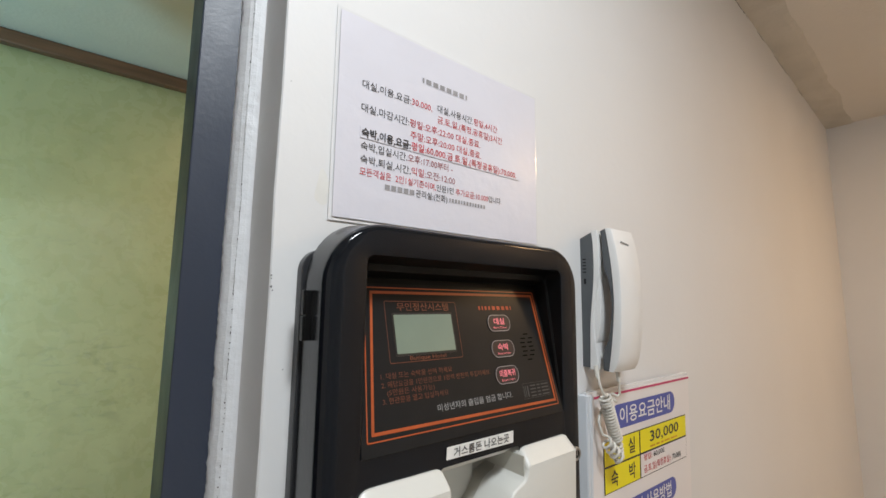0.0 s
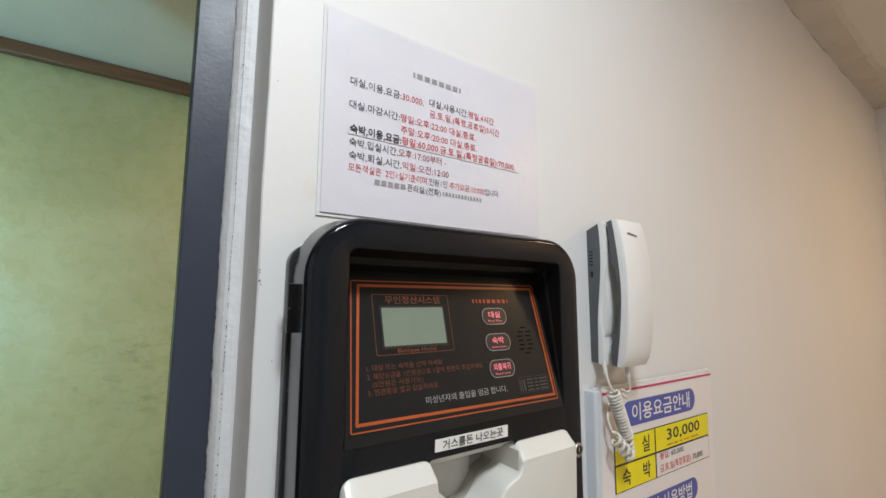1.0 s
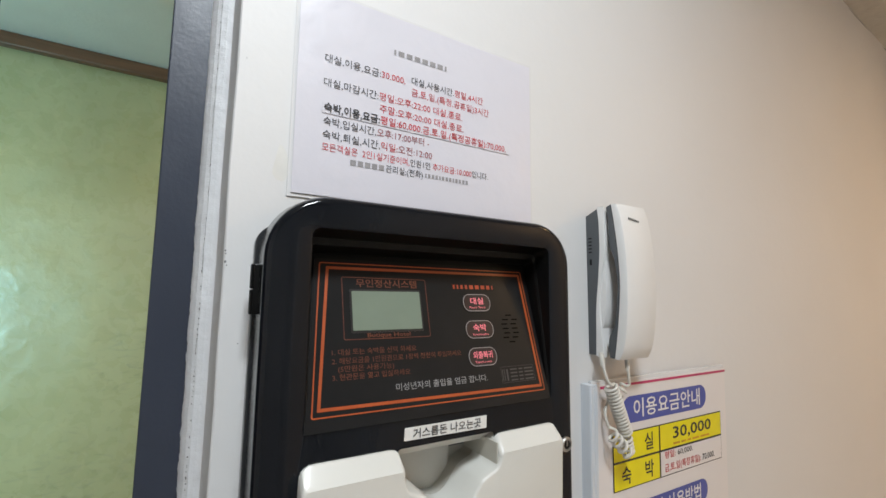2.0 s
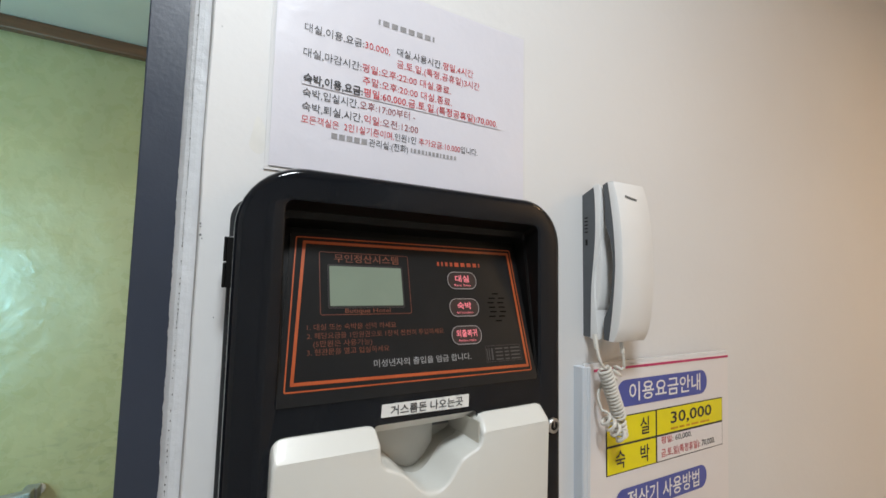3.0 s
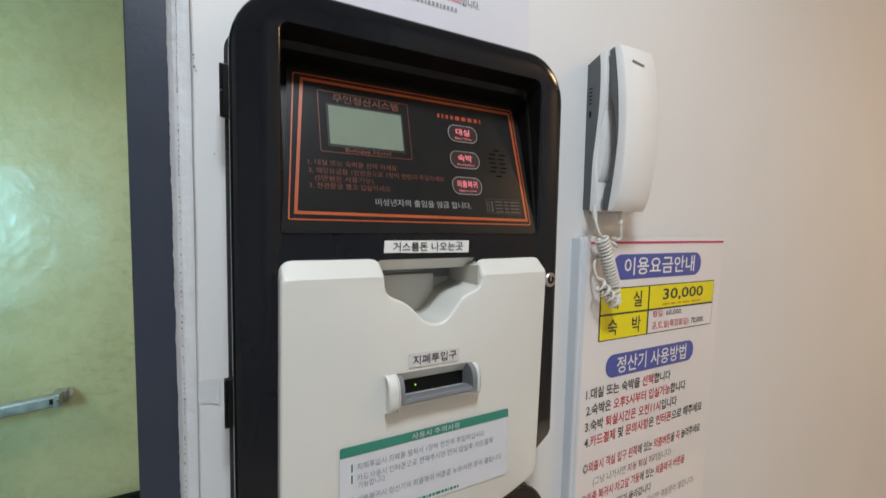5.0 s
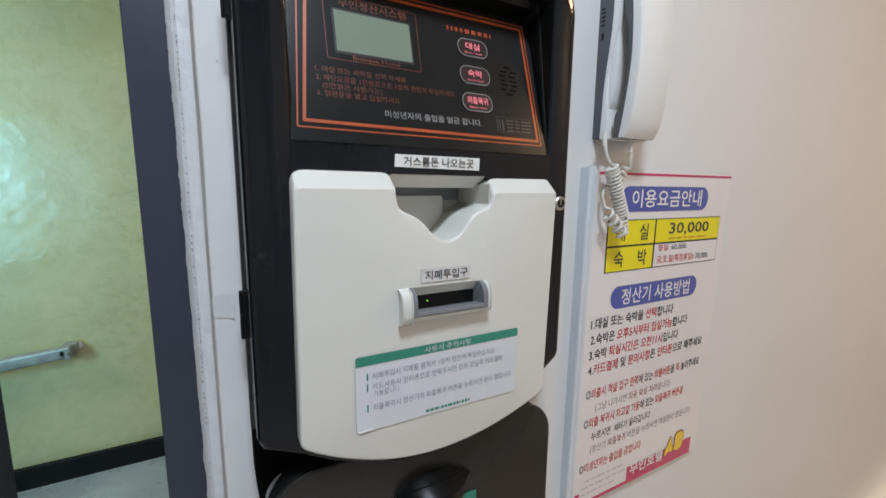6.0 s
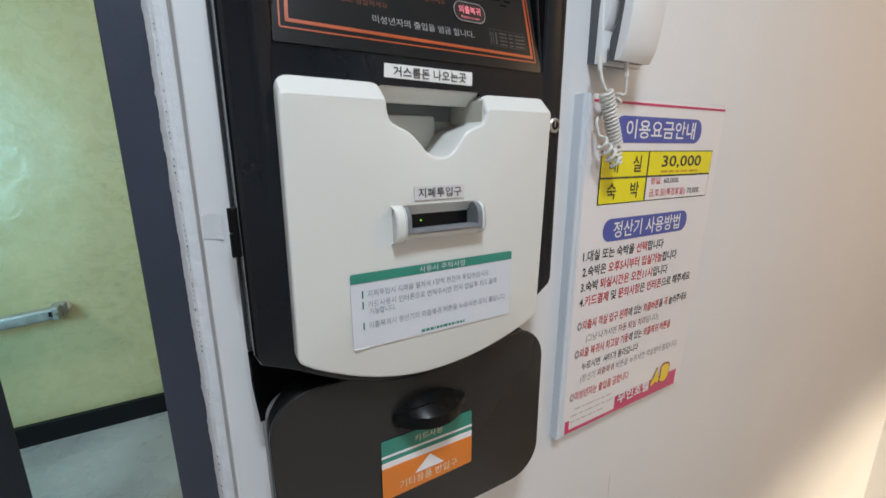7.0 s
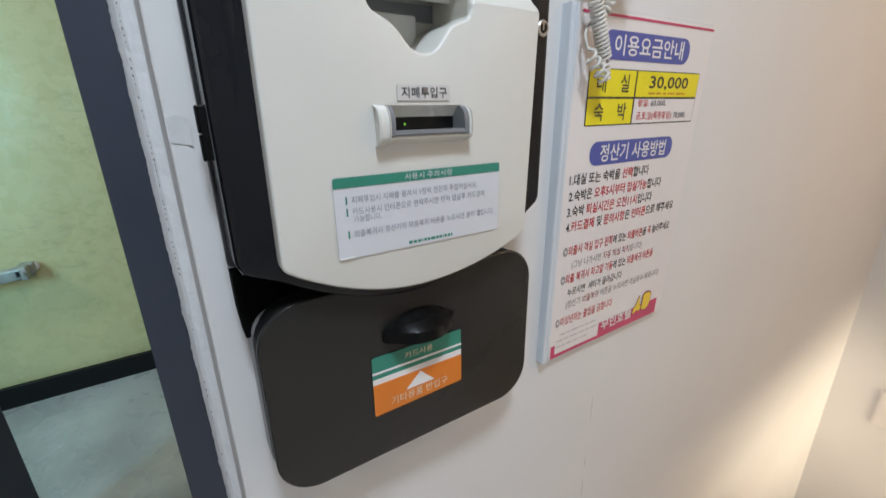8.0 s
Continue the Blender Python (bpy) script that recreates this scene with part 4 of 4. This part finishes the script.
# ---- the card hatch under the machine ----
LID = -0.0530
hatch = thing("card_hatch", "black rounded pass-through hatch below the payment machine", "hatch", "", "", (0.14, 0.0, 0.897), True)
part("body", plate(rounded(-0.0180, 0.2960, 0.9040, 1.0970, (0.030, 0.036, 0.036, 0.026), 7), 0.001, -0.0290, 0.005), "hatch_body", hatch, "grey-white box behind the lid", True)
part("seal", plate(rounded(-0.0174, 0.3000, 0.8990, 1.1040, 0.042, 7), -0.0120, -0.0485, 0.001), "black_matt", hatch, "", True)
part("lid", plate(rounded(-0.0180, 0.3010, 0.8980, 1.1050, (0.043, 0.044, 0.042, 0.042), 9), -0.0480, LID, 0.0026, 4), "hatch", hatch, "satin black lid with rounded corners", True)


def knob():
    bm = bmesh.new()
    rings = []
    for i in range(25):
        s = -1 + 2 * i / 24
        w = max(0.02, 1 - abs(s) ** 2.1)
        x = 0.1405 + 0.0425 * s
        rings.append([(x, LID + 0.002, 1.0490 + 0.0185 * w), (x, LID - 0.004 - 0.0232 * w, 1.0532), (x, LID - 0.004 - 0.0238 * w, 1.0526),
                      (x, LID - 0.004 - 0.0238 * w, 1.0402), (x, LID - 0.003 - 0.0230 * w, 1.0394), (x, LID + 0.002, 1.0392)])
    loft(bm, rings, True, True)
    return bm


pull = part("knob", knob(), "knob", hatch, "glossy black leaf-shaped pull", True)
part("ridge", tube([(0.1405 + 0.0415 * s, LID - 0.001 - 0.0125 * (1 - abs(s) ** 2.1), 1.0512 + 0.0093 * (1 - abs(s) ** 2.1)) for s in np.linspace(-1, 1, 17)], 0.0007, 6), "knob", pull)
cs = part("card_sticker", flat(quad((0.0832, 0.9545), (0.1943, 0.9565), (0.1943, 1.0242), (0.0838, 1.0248), 0.0022), LID - 0.0011), "teal", hatch, "teal and orange sticker with a white arrow")
part("stripe", flat([(0.0834, 1.0048), (0.1943, 1.0038), (0.1943, 1.0062), (0.0834, 1.0072)], LID - 0.0016), "white_ink", cs)
part("stripe", flat([(0.0833, 0.9926), (0.1943, 0.9912), (0.1943, 0.9985), (0.0833, 0.9990)], LID - 0.0016), "white_ink", cs)
part("orange_field", flat(quad((0.0832, 0.9545), (0.1943, 0.9565), (0.1943, 0.9915), (0.0833, 0.9928), 0.0018), LID - 0.0020), "orange", cs)
part("arrow", flat([(0.1208, 0.9735), (0.1565, 0.9735), (0.1392, 0.9905)], LID - 0.0025), "white_ink", cs)
lettering([("카드사용", "cream_ink")], 0.1214, 0.1560, 1.0150, 0.0078, LID - 0.0016, cs)
lettering([("기타용품 반입구", "cream_ink")], 0.1025, 0.1741, 0.9662, 0.0100, LID - 0.0026, cs)

# strip of tape from the lower hinge to the wall's edge
tp = bmesh.new()
loft(tp, [[(x, y, z) for x, z in ((x, 1.2395 + 0.0012 * math.sin(k)), (x, 1.2605 + 0.001 * math.cos(2 * k)))] + [(x, y - 0.0002, 1.2605 + 0.001 * math.cos(2 * k)), (x, y - 0.0002, 1.2395 + 0.0012 * math.sin(k))]
          for k, (x, y) in enumerate(((-0.0482, 0.006), (-0.0478, 0.0006), (-0.0455, -0.0004), (-0.0400, -0.0004), (-0.0345, -0.0005), (-0.0320, -0.0020)))], True, True)
tagged(part("tape", tp, "tape", None, "piece of clear tape stuck beside the machine's hinge"), "", "tape")

# ---- laminated notice ----
notice = thing("notice", "laminated white price notice with black and red Korean print", "notice", "", "", (0.15, 0.0, 1.585), True)


def sheet(x0, x1, z0, z1, y, curl):
    bm = bmesh.new()
    nx, nz = 24, 18
    g = []
    for i in range(nx + 1):
        col = []
        for k in range(nz + 1):
            u, w = i / nx, k / nz
            d = curl * (0.5 * noise.noise((u * 2.1, w * 1.7, 3)) + 0.5) * (abs(2 * u - 1) ** 3 + abs(2 * w - 1) ** 3) * 0.5
            col.append(bm.verts.new((x0 + (x1 - x0) * u, y - d, z0 + (z1 - z0) * w)))
        g.append(col)
    for i in range(nx):
        for k in range(nz):
            bm.faces.new((g[i][k], g[i + 1][k], g[i + 1][k + 1], g[i][k + 1]))
    r = bmesh.ops.extrude_face_region(bm, geom=[*bm.verts, *bm.edges, *bm.faces])
    for v in r["geom"]:
        if isinstance(v, bmesh.types.BMVert):
            v.co.y += 0.0007
    return bm


part("laminate", sheet(0.0, 0.3000, 1.5870, 1.8030, -0.0009, 0.0011), "film", notice, "clear laminate margin", True)
part("paper", flat(rounded(0.0035, 0.2965, 1.5905, 1.7995, 0.0005, 1), -0.0027), "paper", notice, "white printed sheet")
N = -0.0032


def line(runs, x0, x1, z, h=0.0088, bold=0.0):
    lettering(runs, x0, x1, z, h, N, notice, bold)


bars(word_bars(0.1025, 0.1686, [0.25, 0.75, 0.75, 0.75, 0.75, 0.75, 0.75, 0.25], 0.30), 1.7592, 0.0058, N, "grey_ink", notice)
line([("대실,이용,요금:", "ink"), ("30.000,", "red_ink")], 0.0291, 0.1165, 1.7300)
line([("대실,사용시간.", "ink"), ("평일,4시간", "red_ink")], 0.1241, 0.2206, 1.7325)
line([("금,토,일,(특정,공휴일)3시간", "red_ink")], 0.1243, 0.2296, 1.7192)
line([("대실,마감시간:", "ink"), ("평일:오후:22:00 대실,종료.", "red_ink")], 0.0289, 0.1910, 1.7050)
line([("주말:오후:20:00 대실,종료.", "red_ink")], 0.0879, 0.1927, 1.6915)
slip = part("pasted_slip", flat(quad((0.0284, 1.6732), (0.2612, 1.6732), (0.2612, 1.6848), (0.0284, 1.6848), 0.0003, 1), N - 0.0003), "paper", notice, "narrow pasted-on slip with a corrected price")
lettering([("숙박,이용,요금:", "ink")], 0.0299, 0.0880, 1.6790, 0.0092, N - 0.0009, slip, 0.022)
lettering([("평일:60,000.금.토.일.(특정공휴일):70,000.", "red_ink")], 0.0888, 0.2551, 1.6790, 0.0090, N - 0.0009, slip, 0.004)
line([("숙박,입실시간,", "ink"), ("오후:17:00부터 -", "dark_red_ink")], 0.0299, 0.1473, 1.6652)
line([("숙박,퇴실,시간,", "ink"), ("익일:", "red_ink"), ("오전:12:00", "dark_red_ink")], 0.0298, 0.1512, 1.6515)
line([("모든객실은  2인1실기준이며,", "red_ink"), ("인원1인 ", "ink"), ("추가요금:10.000", "red_ink"), ("입니다.", "ink")], 0.0297, 0.2279, 1.6392, 0.0080)
bars(word_bars(0.0584, 0.0945, [1, 1, 1, 1, 1], 0.30), 1.6280, 0.0056, N, "grey_ink", notice)
line([("관리실:(전화)", "ink")], 0.0965, 0.1400, 1.6280, 0.0080)
bars(word_bars(0.1430, 0.1993, [0.3, 0.5, 0.5, 0.5, 0.3, 0.5, 0.5, 0.5, 0.3, 0.5, 0.5, 0.5, 0.5], 0.3), 1.6280, 0.0044, N, "grey_ink", notice)

# ---- price poster in a slide-in rail ----
poster = thing("price_poster", "printed price and instruction poster with a grey side rail", "poster", "", "", (0.55, 0.0, 0.882), True)


def py(x, z):
    """Depth of the poster's face: it stands off the wall most at the upper right."""
    u, w = (x - 0.40) / 0.31, (z - 0.885) / 0.49
    return -0.0105 - 0.006 * max(0, u) * max(0, w) + 0.0015 * max(0, u) * (1 - w)


def px(x, z):
    """The sheet hangs slightly out of square."""
    return x - 0.010 * (1 - (z - 0.885) / 0.49) * (0.35 + 0.65 * (x - 0.40) / 0.31)


def bend(ob, lift):
    """Lay a print of the poster on its curled face."""
    for v in ob.data.vertices:
        x, z = v.co.x, v.co.z
        v.co = (px(x, z), py(x, z) - lift, z)
    return ob


def board(x0, x1, z0, z1, back, lift):
    bm = bmesh.new()
    n = 14
    for sx in range(n):
        for sz in range(n):
            q = [(x0 + (x1 - x0) * a / n, z0 + (z1 - z0) * b / n) for a, b in ((sx, sz), (sx + 1, sz), (sx + 1, sz + 1), (sx, sz + 1))]
            bm.faces.new([bm.verts.new((px(x, z), py(x, z) - lift, z)) for x, z in q])
    bmesh.ops.remove_doubles(bm, verts=bm.verts, dist=0.0001)
    r = bmesh.ops.extrude_face_region(bm, geom=[*bm.verts, *bm.edges, *bm.faces])
    for v in r["geom"]:
        if isinstance(v, bmesh.types.BMVert):
            v.co.y = v.co.y + back
    return bm


part("backing", board(0.394, 0.7160, 0.8830, 1.3850, 0.0045, -0.0022), "film", poster, "clear backing sheet", True)
page = part("sheet", board(0.3930, 0.7145, 0.8825, 1.3800, 0.0012, 0.0), "poster", poster, "white printed sheet", True)
bm = bmesh.new()
prof = [(0.3838, 0.0), (0.3836, -0.0148), (0.3850, -0.0166), (0.3897, -0.0168), (0.3905, -0.0155), (0.3913, -0.0170), (0.3955, -0.0172), (0.3978, -0.0155), (0.3978, -0.0125), (0.3940, -0.0120), (0.3935, 0.0)]
rings = []
for z in (0.8835, 0.886, 1.380, 1.3825):
    low = 1 - (z - 0.885) / 0.49
    rings.append([(x - 0.0045 * low, y * (1 - 0.20 * low), z) for x, y in prof])
loft(bm, rings, True, True)
part("side_rail", bm, "rail", poster, "pale blue-grey plastic side rail")


def pprint(runs, x0, x1, z, h, bold=0.0, lift=0.0008):
    return bend(lettering(runs, x0, x1, z, h, 0, page, bold), lift)


def pflat(name, outline, ink, lift=0.0006):
    bm = bmesh.new()
    bm.faces.new([bm.verts.new((x, 0, z)) for x, z in outline])
    for axis, lo, hi in ((0, min(p[0] for p in outline), max(p[0] for p in outline)), (2, min(p[1] for p in outline), max(p[1] for p in outline))):
        for k in range(1, int((hi - lo) / 0.02) + 1):
            no = Vector((1, 0, 0)) if axis == 0 else Vector((0, 0, 1))
            bmesh.ops.bisect_plane(bm, geom=[*bm.verts, *bm.edges, *bm.faces], plane_co=no * (lo + 0.02 * k), plane_no=no)
    bmesh.ops.triangulate(bm, faces=bm.faces)
    return bend(part(name, bm, ink, page), lift)


def prect(name, x0, x1, z0, z1, ink, lift=0.0006):
    return pflat(name, [(x0, z0), (x1, z0), (x1, z1), (x0, z1)], ink, lift)


prect("rule", 0.4085, 0.7145, 1.3745, 1.3778, "magenta")
pflat("heading_pill", rounded(0.4520, 0.6560, 1.3235, 1.3595, 0.0170, 8), "blue")
pprint([("이용요금안내", "white_ink")], 0.4750, 0.6380, 1.3418, 0.0245, 0.012, 0.0012)
# price table
X0, XM, X1, Z0, ZM, Z1 = 0.4300, 0.5320, 0.6970, 1.2385, 1.2752, 1.3125
prect("table_field", X0, X1, Z0, Z1, "ink", 0.0006)
for a, b, c, d, ink in ((X0, XM, Z0, ZM, "yellow"), (X0, XM, ZM, Z1, "yellow"), (XM, X1, ZM, Z1, "yellow"), (XM, X1, Z0, ZM, "poster")):
    prect("table_cell", a + 0.0016, b - 0.0016, c + 0.0014, d - 0.0014, ink, 0.0011)
pprint([("대", "ink")], 0.4470, 0.4660, 1.2938, 0.0225, 0.01, 0.0016)
pprint([("실", "ink")], 0.4970, 0.5160, 1.2938, 0.0225, 0.01, 0.0016)
pprint([("숙", "ink")], 0.4470, 0.4660, 1.2565, 0.0225, 0.01, 0.0016)
pprint([("박", "ink")], 0.4970, 0.5160, 1.2565, 0.0225, 0.01, 0.0016)
pprint([("30,000", "ink")], 0.5640, 0.6660, 1.2975, 0.0205, 0.012, 0.0016)
bend(bars(word_bars(0.5640, 0.6600, [1.1, 0.8, 0.6, 1.2, 1.6]), 1.2815, 0.0028, 0, "amber_print", page), 0.0016)
pprint([("평일:", "red_ink"), (" 60,000.", "ink")], 0.5420, 0.6140, 1.2680, 0.0098, 0.005, 0.0016)
pprint([("금,토,일(특정휴일):", "red_ink"), (" 70,000.", "ink")], 0.5420, 0.6740, 1.2500, 0.0110, 0.005, 0.0016)
pflat("heading_pill", rounded(0.4480, 0.6530, 1.1835, 1.2170, 0.0155, 8), "blue")
pprint([("정산기 사용방법", "white_ink")], 0.4700, 0.6330, 1.2000, 0.0235, 0.012, 0.0012)
R, I, G = "red_ink", "ink", "grey_ink"
for runs, x0, x1, z, h, bold in (
        ([("1.대실 또는 숙박을 ", I), ("선택", R), ("합니다", I)], 0.4115, 0.5975, 1.1670, 0.0152, 0.012),
        ([("2.숙박은 ", I), ("오후5시부터 입실가능", R), ("합니다", I)], 0.4130, 0.6390, 1.1440, 0.0152, 0.012),
        ([("3.숙박 ", I), ("퇴실시간은 오전11시", R), ("입니다", I)], 0.4120, 0.6185, 1.1212, 0.0152, 0.012),
        ([("4.", I), ("카드결제", R), (" 및 ", I), ("문의사항", R), ("은 ", I), ("인터폰", R), ("으로 해주세요", I)], 0.4120, 0.6905, 1.0985, 0.0152, 0.012),
        ([("◎", G), ("외출시 객실 입구 왼쪽", R), ("에 있는 ", I), ("외출버튼", R), ("을 ", I), ("꼭", R), (" 눌러주세요", I)], 0.4115, 0.6905, 1.0612, 0.0145, 0.008),
        ([("(그냥 나가시면 ", G), ("자동 퇴실 처리", "dark_red_ink"), ("됩니다)", G)], 0.4325, 0.6130, 1.0378, 0.0122, 0.0),
        ([("◎", G), ("외출 복귀시 차고앞 기둥", R), ("에 있는 ", I), ("외출복귀 버튼을", R)], 0.4110, 0.6525, 1.0160, 0.0145, 0.008),
        ([("누르시면  셔터가 올라갑니다", I)], 0.4290, 0.5665, 0.9925, 0.0130, 0.004),
        ([("(정산기 ", G), ("외출복귀", "dark_red_ink"), (" 버튼을 누르시면 객실문이 열립니다)", G)], 0.4280, 0.6835, 0.9722, 0.0122, 0.0),
        ([("◎", G), ("미성년자는 출입을 금합니다", R)], 0.4080, 0.5495, 0.9448, 0.0145, 0.006)):
    pprint(runs, x0, x1, z, h, bold)
for k, (a, b) in enumerate(((0.4200, 0.5100), (0.4130, 0.5150), (0.4130, 0.4900))):
    bend(bars(word_bars(a, b, [1.2, 0.8, 1.5, 1.1, 0.7, 1.4]), 0.9222 - 0.0105 * k, 0.0020, 0, "light_grey_ink", page), 0.0006)
prect("rule", 0.4020, 0.5230, 0.8838, 0.8895, "magenta")
prect("rule", 0.4020, 0.4110, 0.8895, 0.9060, "magenta")
pflat("heading_field", [(0.5200, 0.8838), (0.6970, 0.8838), (0.6970, 0.9150), (0.5200, 0.9130)], "magenta")
pprint([("무인호텔", "white_ink")], 0.5270, 0.6140, 0.9060, 0.0185, 0.02, 0.0012)


def grown(pts, k):
    cx, cz = sum(p[0] for p in pts) / len(pts), sum(p[1] for p in pts) / len(pts)
    return [(cx + (x - cx) * k, cz + (z - cz) * k) for x, z in pts]


for shape in ([(0.6200, 0.9020), (0.6310, 0.9070), (0.6370, 0.9040), (0.6420, 0.9100), (0.6380, 0.9180), (0.6330, 0.9330), (0.6270, 0.9200), (0.6190, 0.9100)],
              [(0.6450, 0.9060), (0.6550, 0.9020), (0.6650, 0.9050), (0.6700, 0.9140), (0.6690, 0.9320), (0.6560, 0.9360), (0.6470, 0.9320), (0.6460, 0.9180)]):
    pflat("emblem_outline", spline(grown(shape, 1.16), 3, True), "dark_red_ink", 0.0011)
    pflat("emblem", spline(shape, 3, True), "logo_yellow", 0.0016)

smear = bmesh.new()
smear.faces.new([smear.verts.new((x, -0.0002, z)) for x, z in spline([(-0.013, 1.606), (-0.006, 1.600), (0.000, 1.604), (0.001, 1.618), (-0.003, 1.630), (-0.008, 1.634), (-0.011, 1.620)], 4, True)])
part("glue_smear", smear, "glue", wall, "yellowed glue smear beside the notice")

# ---- intercom receiver ----
phone = thing("intercom_phone", "white and slate-grey wall intercom with a hanging receiver", "intercom", "", "", (0.435, 0.0, 1.42), True)


def slab(profile, x0, x1, edge=0.003):
    """A piece between a front and a back line, as wide as x0 to x1, with softened front edges."""
    bm = bmesh.new()
    rings = []
    for (yf, zf), (yb, zb) in profile:
        e = min(edge, 0.45 * (yb - yf))
        d = (zb - zf) * e / (yb - yf)
        m = 0.3 * e
        rings.append([(x0, yb, zb), (x1, yb, zb), (x1, yf + e, zf + d), (x1 - m, yf + m, zf), (x1 - e, yf, zf), (x0 + e, yf, zf), (x0 + m, yf + m, zf), (x0, yf + e, zf + d)])
    loft(bm, rings, True, True)
    bmesh.ops.triangulate(bm, faces=[f for f in bm.faces if len(f.verts) > 4])
    return bm


def between(front, back):
    """Pairs of front and back points (y, z) from the bottom up."""
    def even(pts, n=28):
        s = spline(pts, 6)
        zs = [p[1] for p in s]
        out = []
        for i in range(n + 1):
            z = zs[0] + (zs[-1] - zs[0]) * i / n
            out.append((float(np.interp(z, zs, [p[0] for p in s])), z))
        return out
    return list(zip(even(front), even(back)))


base_f = [(-0.0130, 1.4200), (-0.0128, 1.4500), (-0.0140, 1.4850), (-0.0185, 1.5250), (-0.0215, 1.5600), (-0.0212, 1.6000), (-0.0195, 1.6180)]
base_b = [(0.0, 1.4205), (0.0, 1.50), (0.0, 1.58), (0.0, 1.6100)]
part("base", slab(between(base_f, base_b), 0.4020, 0.4780, 0.002), "phone_grey", phone, "slate-grey wall base", True)
face_f = [(-0.0235, 1.4185), (-0.0240, 1.4320), (-0.0205, 1.4550), (-0.0190, 1.4900), (-0.0230, 1.5200), (-0.0290, 1.5550), (-0.0305, 1.5900), (-0.0290, 1.6200)]
face_b = [(y - 0.0002, z) for y, z in base_f]
face_b[0], face_b[-1] = (-0.0120, 1.4185), (-0.0190, 1.6200)
part("base_cover", slab(between(face_f, face_b), 0.4018, 0.4785, 0.0015), "phone_white", phone, "white curved front of the base", True)
recv_f = [(-0.0470, 1.4180), (-0.0545, 1.4330), (-0.0605, 1.4700), (-0.0625, 1.5150), (-0.0610, 1.5600), (-0.0560, 1.5980), (-0.0500, 1.6200)]
recv_m = [(-0.0405, 1.4185), (-0.0455, 1.4500), (-0.0500, 1.4900), (-0.0515, 1.5200), (-0.0495, 1.5600), (-0.0455, 1.5950), (-0.0415, 1.6210)]
recv_b = [(-0.0320, 1.4190), (-0.0325, 1.4450), (-0.0410, 1.4620), (-0.0460, 1.4950), (-0.0470, 1.5200), (-0.0430, 1.5480), (-0.0370, 1.5650), (-0.0355, 1.6000), (-0.0330, 1.6180)]
part("receiver_back", slab(between(recv_m, recv_b), 0.4035, 0.4620, 0.0015), "phone_grey", phone, "slate-grey inner side of the receiver", True)
cradle = [(-0.0200, 1.4550), (-0.0235, 1.4620), (-0.0270, 1.4800), (-0.0285, 1.5050), (-0.0285, 1.5300), (-0.0275, 1.5500), (-0.0230, 1.5620)]
part("cradle", slab(between(cradle, [(-0.0190, 1.4560), (-0.0185, 1.5000), (-0.0210, 1.5610)]), 0.4050, 0.4600, 0.003), "phone_white", phone, "", True)
part("receiver", slab(between(recv_f, recv_m), 0.4025, 0.4635, 0.0035), "phone_white", phone, "white bowed receiver", True)
bm = bmesh.new()
for k in range(5):
    bmesh.ops.create_cube(bm, size=1, matrix=Matrix.Translation((0.4020, -0.0065, 1.578 - 0.0048 * k)) @ Matrix.Diagonal((0.0008, 0.0052, 0.0018, 1)))
part("sound_slots", bm, "black_matt", phone)
part("side_switch", box(0.4010, 0.4030, -0.0085, -0.0055, 1.541, 1.549, 0.0004), "black_matt", phone)
bm = bmesh.new()
for k in range(8):
    a = 0.4165 + 0.0028 * k
    z0 = 1.6008 - 0.0004 * k
    y = -0.0566
    bm.faces.new([bm.verts.new(p) for p in ((a, y, z0 - 0.0014), (a + 0.0024, y, z0 - 0.0014), (a + 0.0024, y - 0.0003, z0 + 0.0014), (a, y - 0.0003, z0 + 0.0014))])
part("maker_mark", bm, "phone_grey", phone)


def coil(a, b, turns, radius, steps=14, bow=(0, 0, 0)):
    a, b = Vector(a), Vector(b)
    d = (b - a).normalized()
    u = d.cross(Vector((0, 1, 0.2))).normalized()
    v = d.cross(u)
    out = []
    for i in range(int(turns * steps) + 1):
        t = i / (turns * steps)
        c = a.lerp(b, t) + Vector(bow) * math.sin(math.pi * t)
        f = 2 * math.pi * i / steps
        out.append(c + radius * (u * math.cos(f) + v * math.sin(f)))
    return out


way = spline([(0.3960, -0.026, 1.4200), (0.3955, -0.029, 1.4040), (0.3975, -0.033, 1.3900), (0.4030, -0.034, 1.3840)], 6)
way += coil((0.4035, -0.032, 1.3830), (0.4325, -0.031, 1.3190), 15, 0.0076)
way += coil((0.4300, -0.031, 1.3150), (0.4350, -0.030, 1.2960), 3.5, 0.0078)
way += coil((0.4290, -0.035, 1.2975), (0.4030, -0.031, 1.3240), 3.5, 0.0074)
way += spline([(0.4040, -0.027, 1.3310), (0.4030, -0.022, 1.3480), (0.4140, -0.020, 1.3620)], 5)
way += coil((0.4200, -0.024, 1.3650), (0.4350, -0.030, 1.3800), 3.2, 0.0058)
way += spline([(0.4360, -0.036, 1.3830), (0.4325, -0.038, 1.3950), (0.4310, -0.038, 1.4080), (0.4310, -0.037, 1.4215)], 6)
part("coiled_cord", tube(way, 0.0019, 7), "cord", phone, "cream coiled receiver cord hanging in a bunch", True)
part("cord_plug", tube([(0.3960, -0.024, 1.4255), (0.3960, -0.027, 1.4080)], 0.0030, 8), "cord", phone, "", True)
part("cord_plug", tube([(0.4310, -0.036, 1.4260), (0.4310, -0.038, 1.4020)], 0.0032, 8), "cord", phone, "", True)
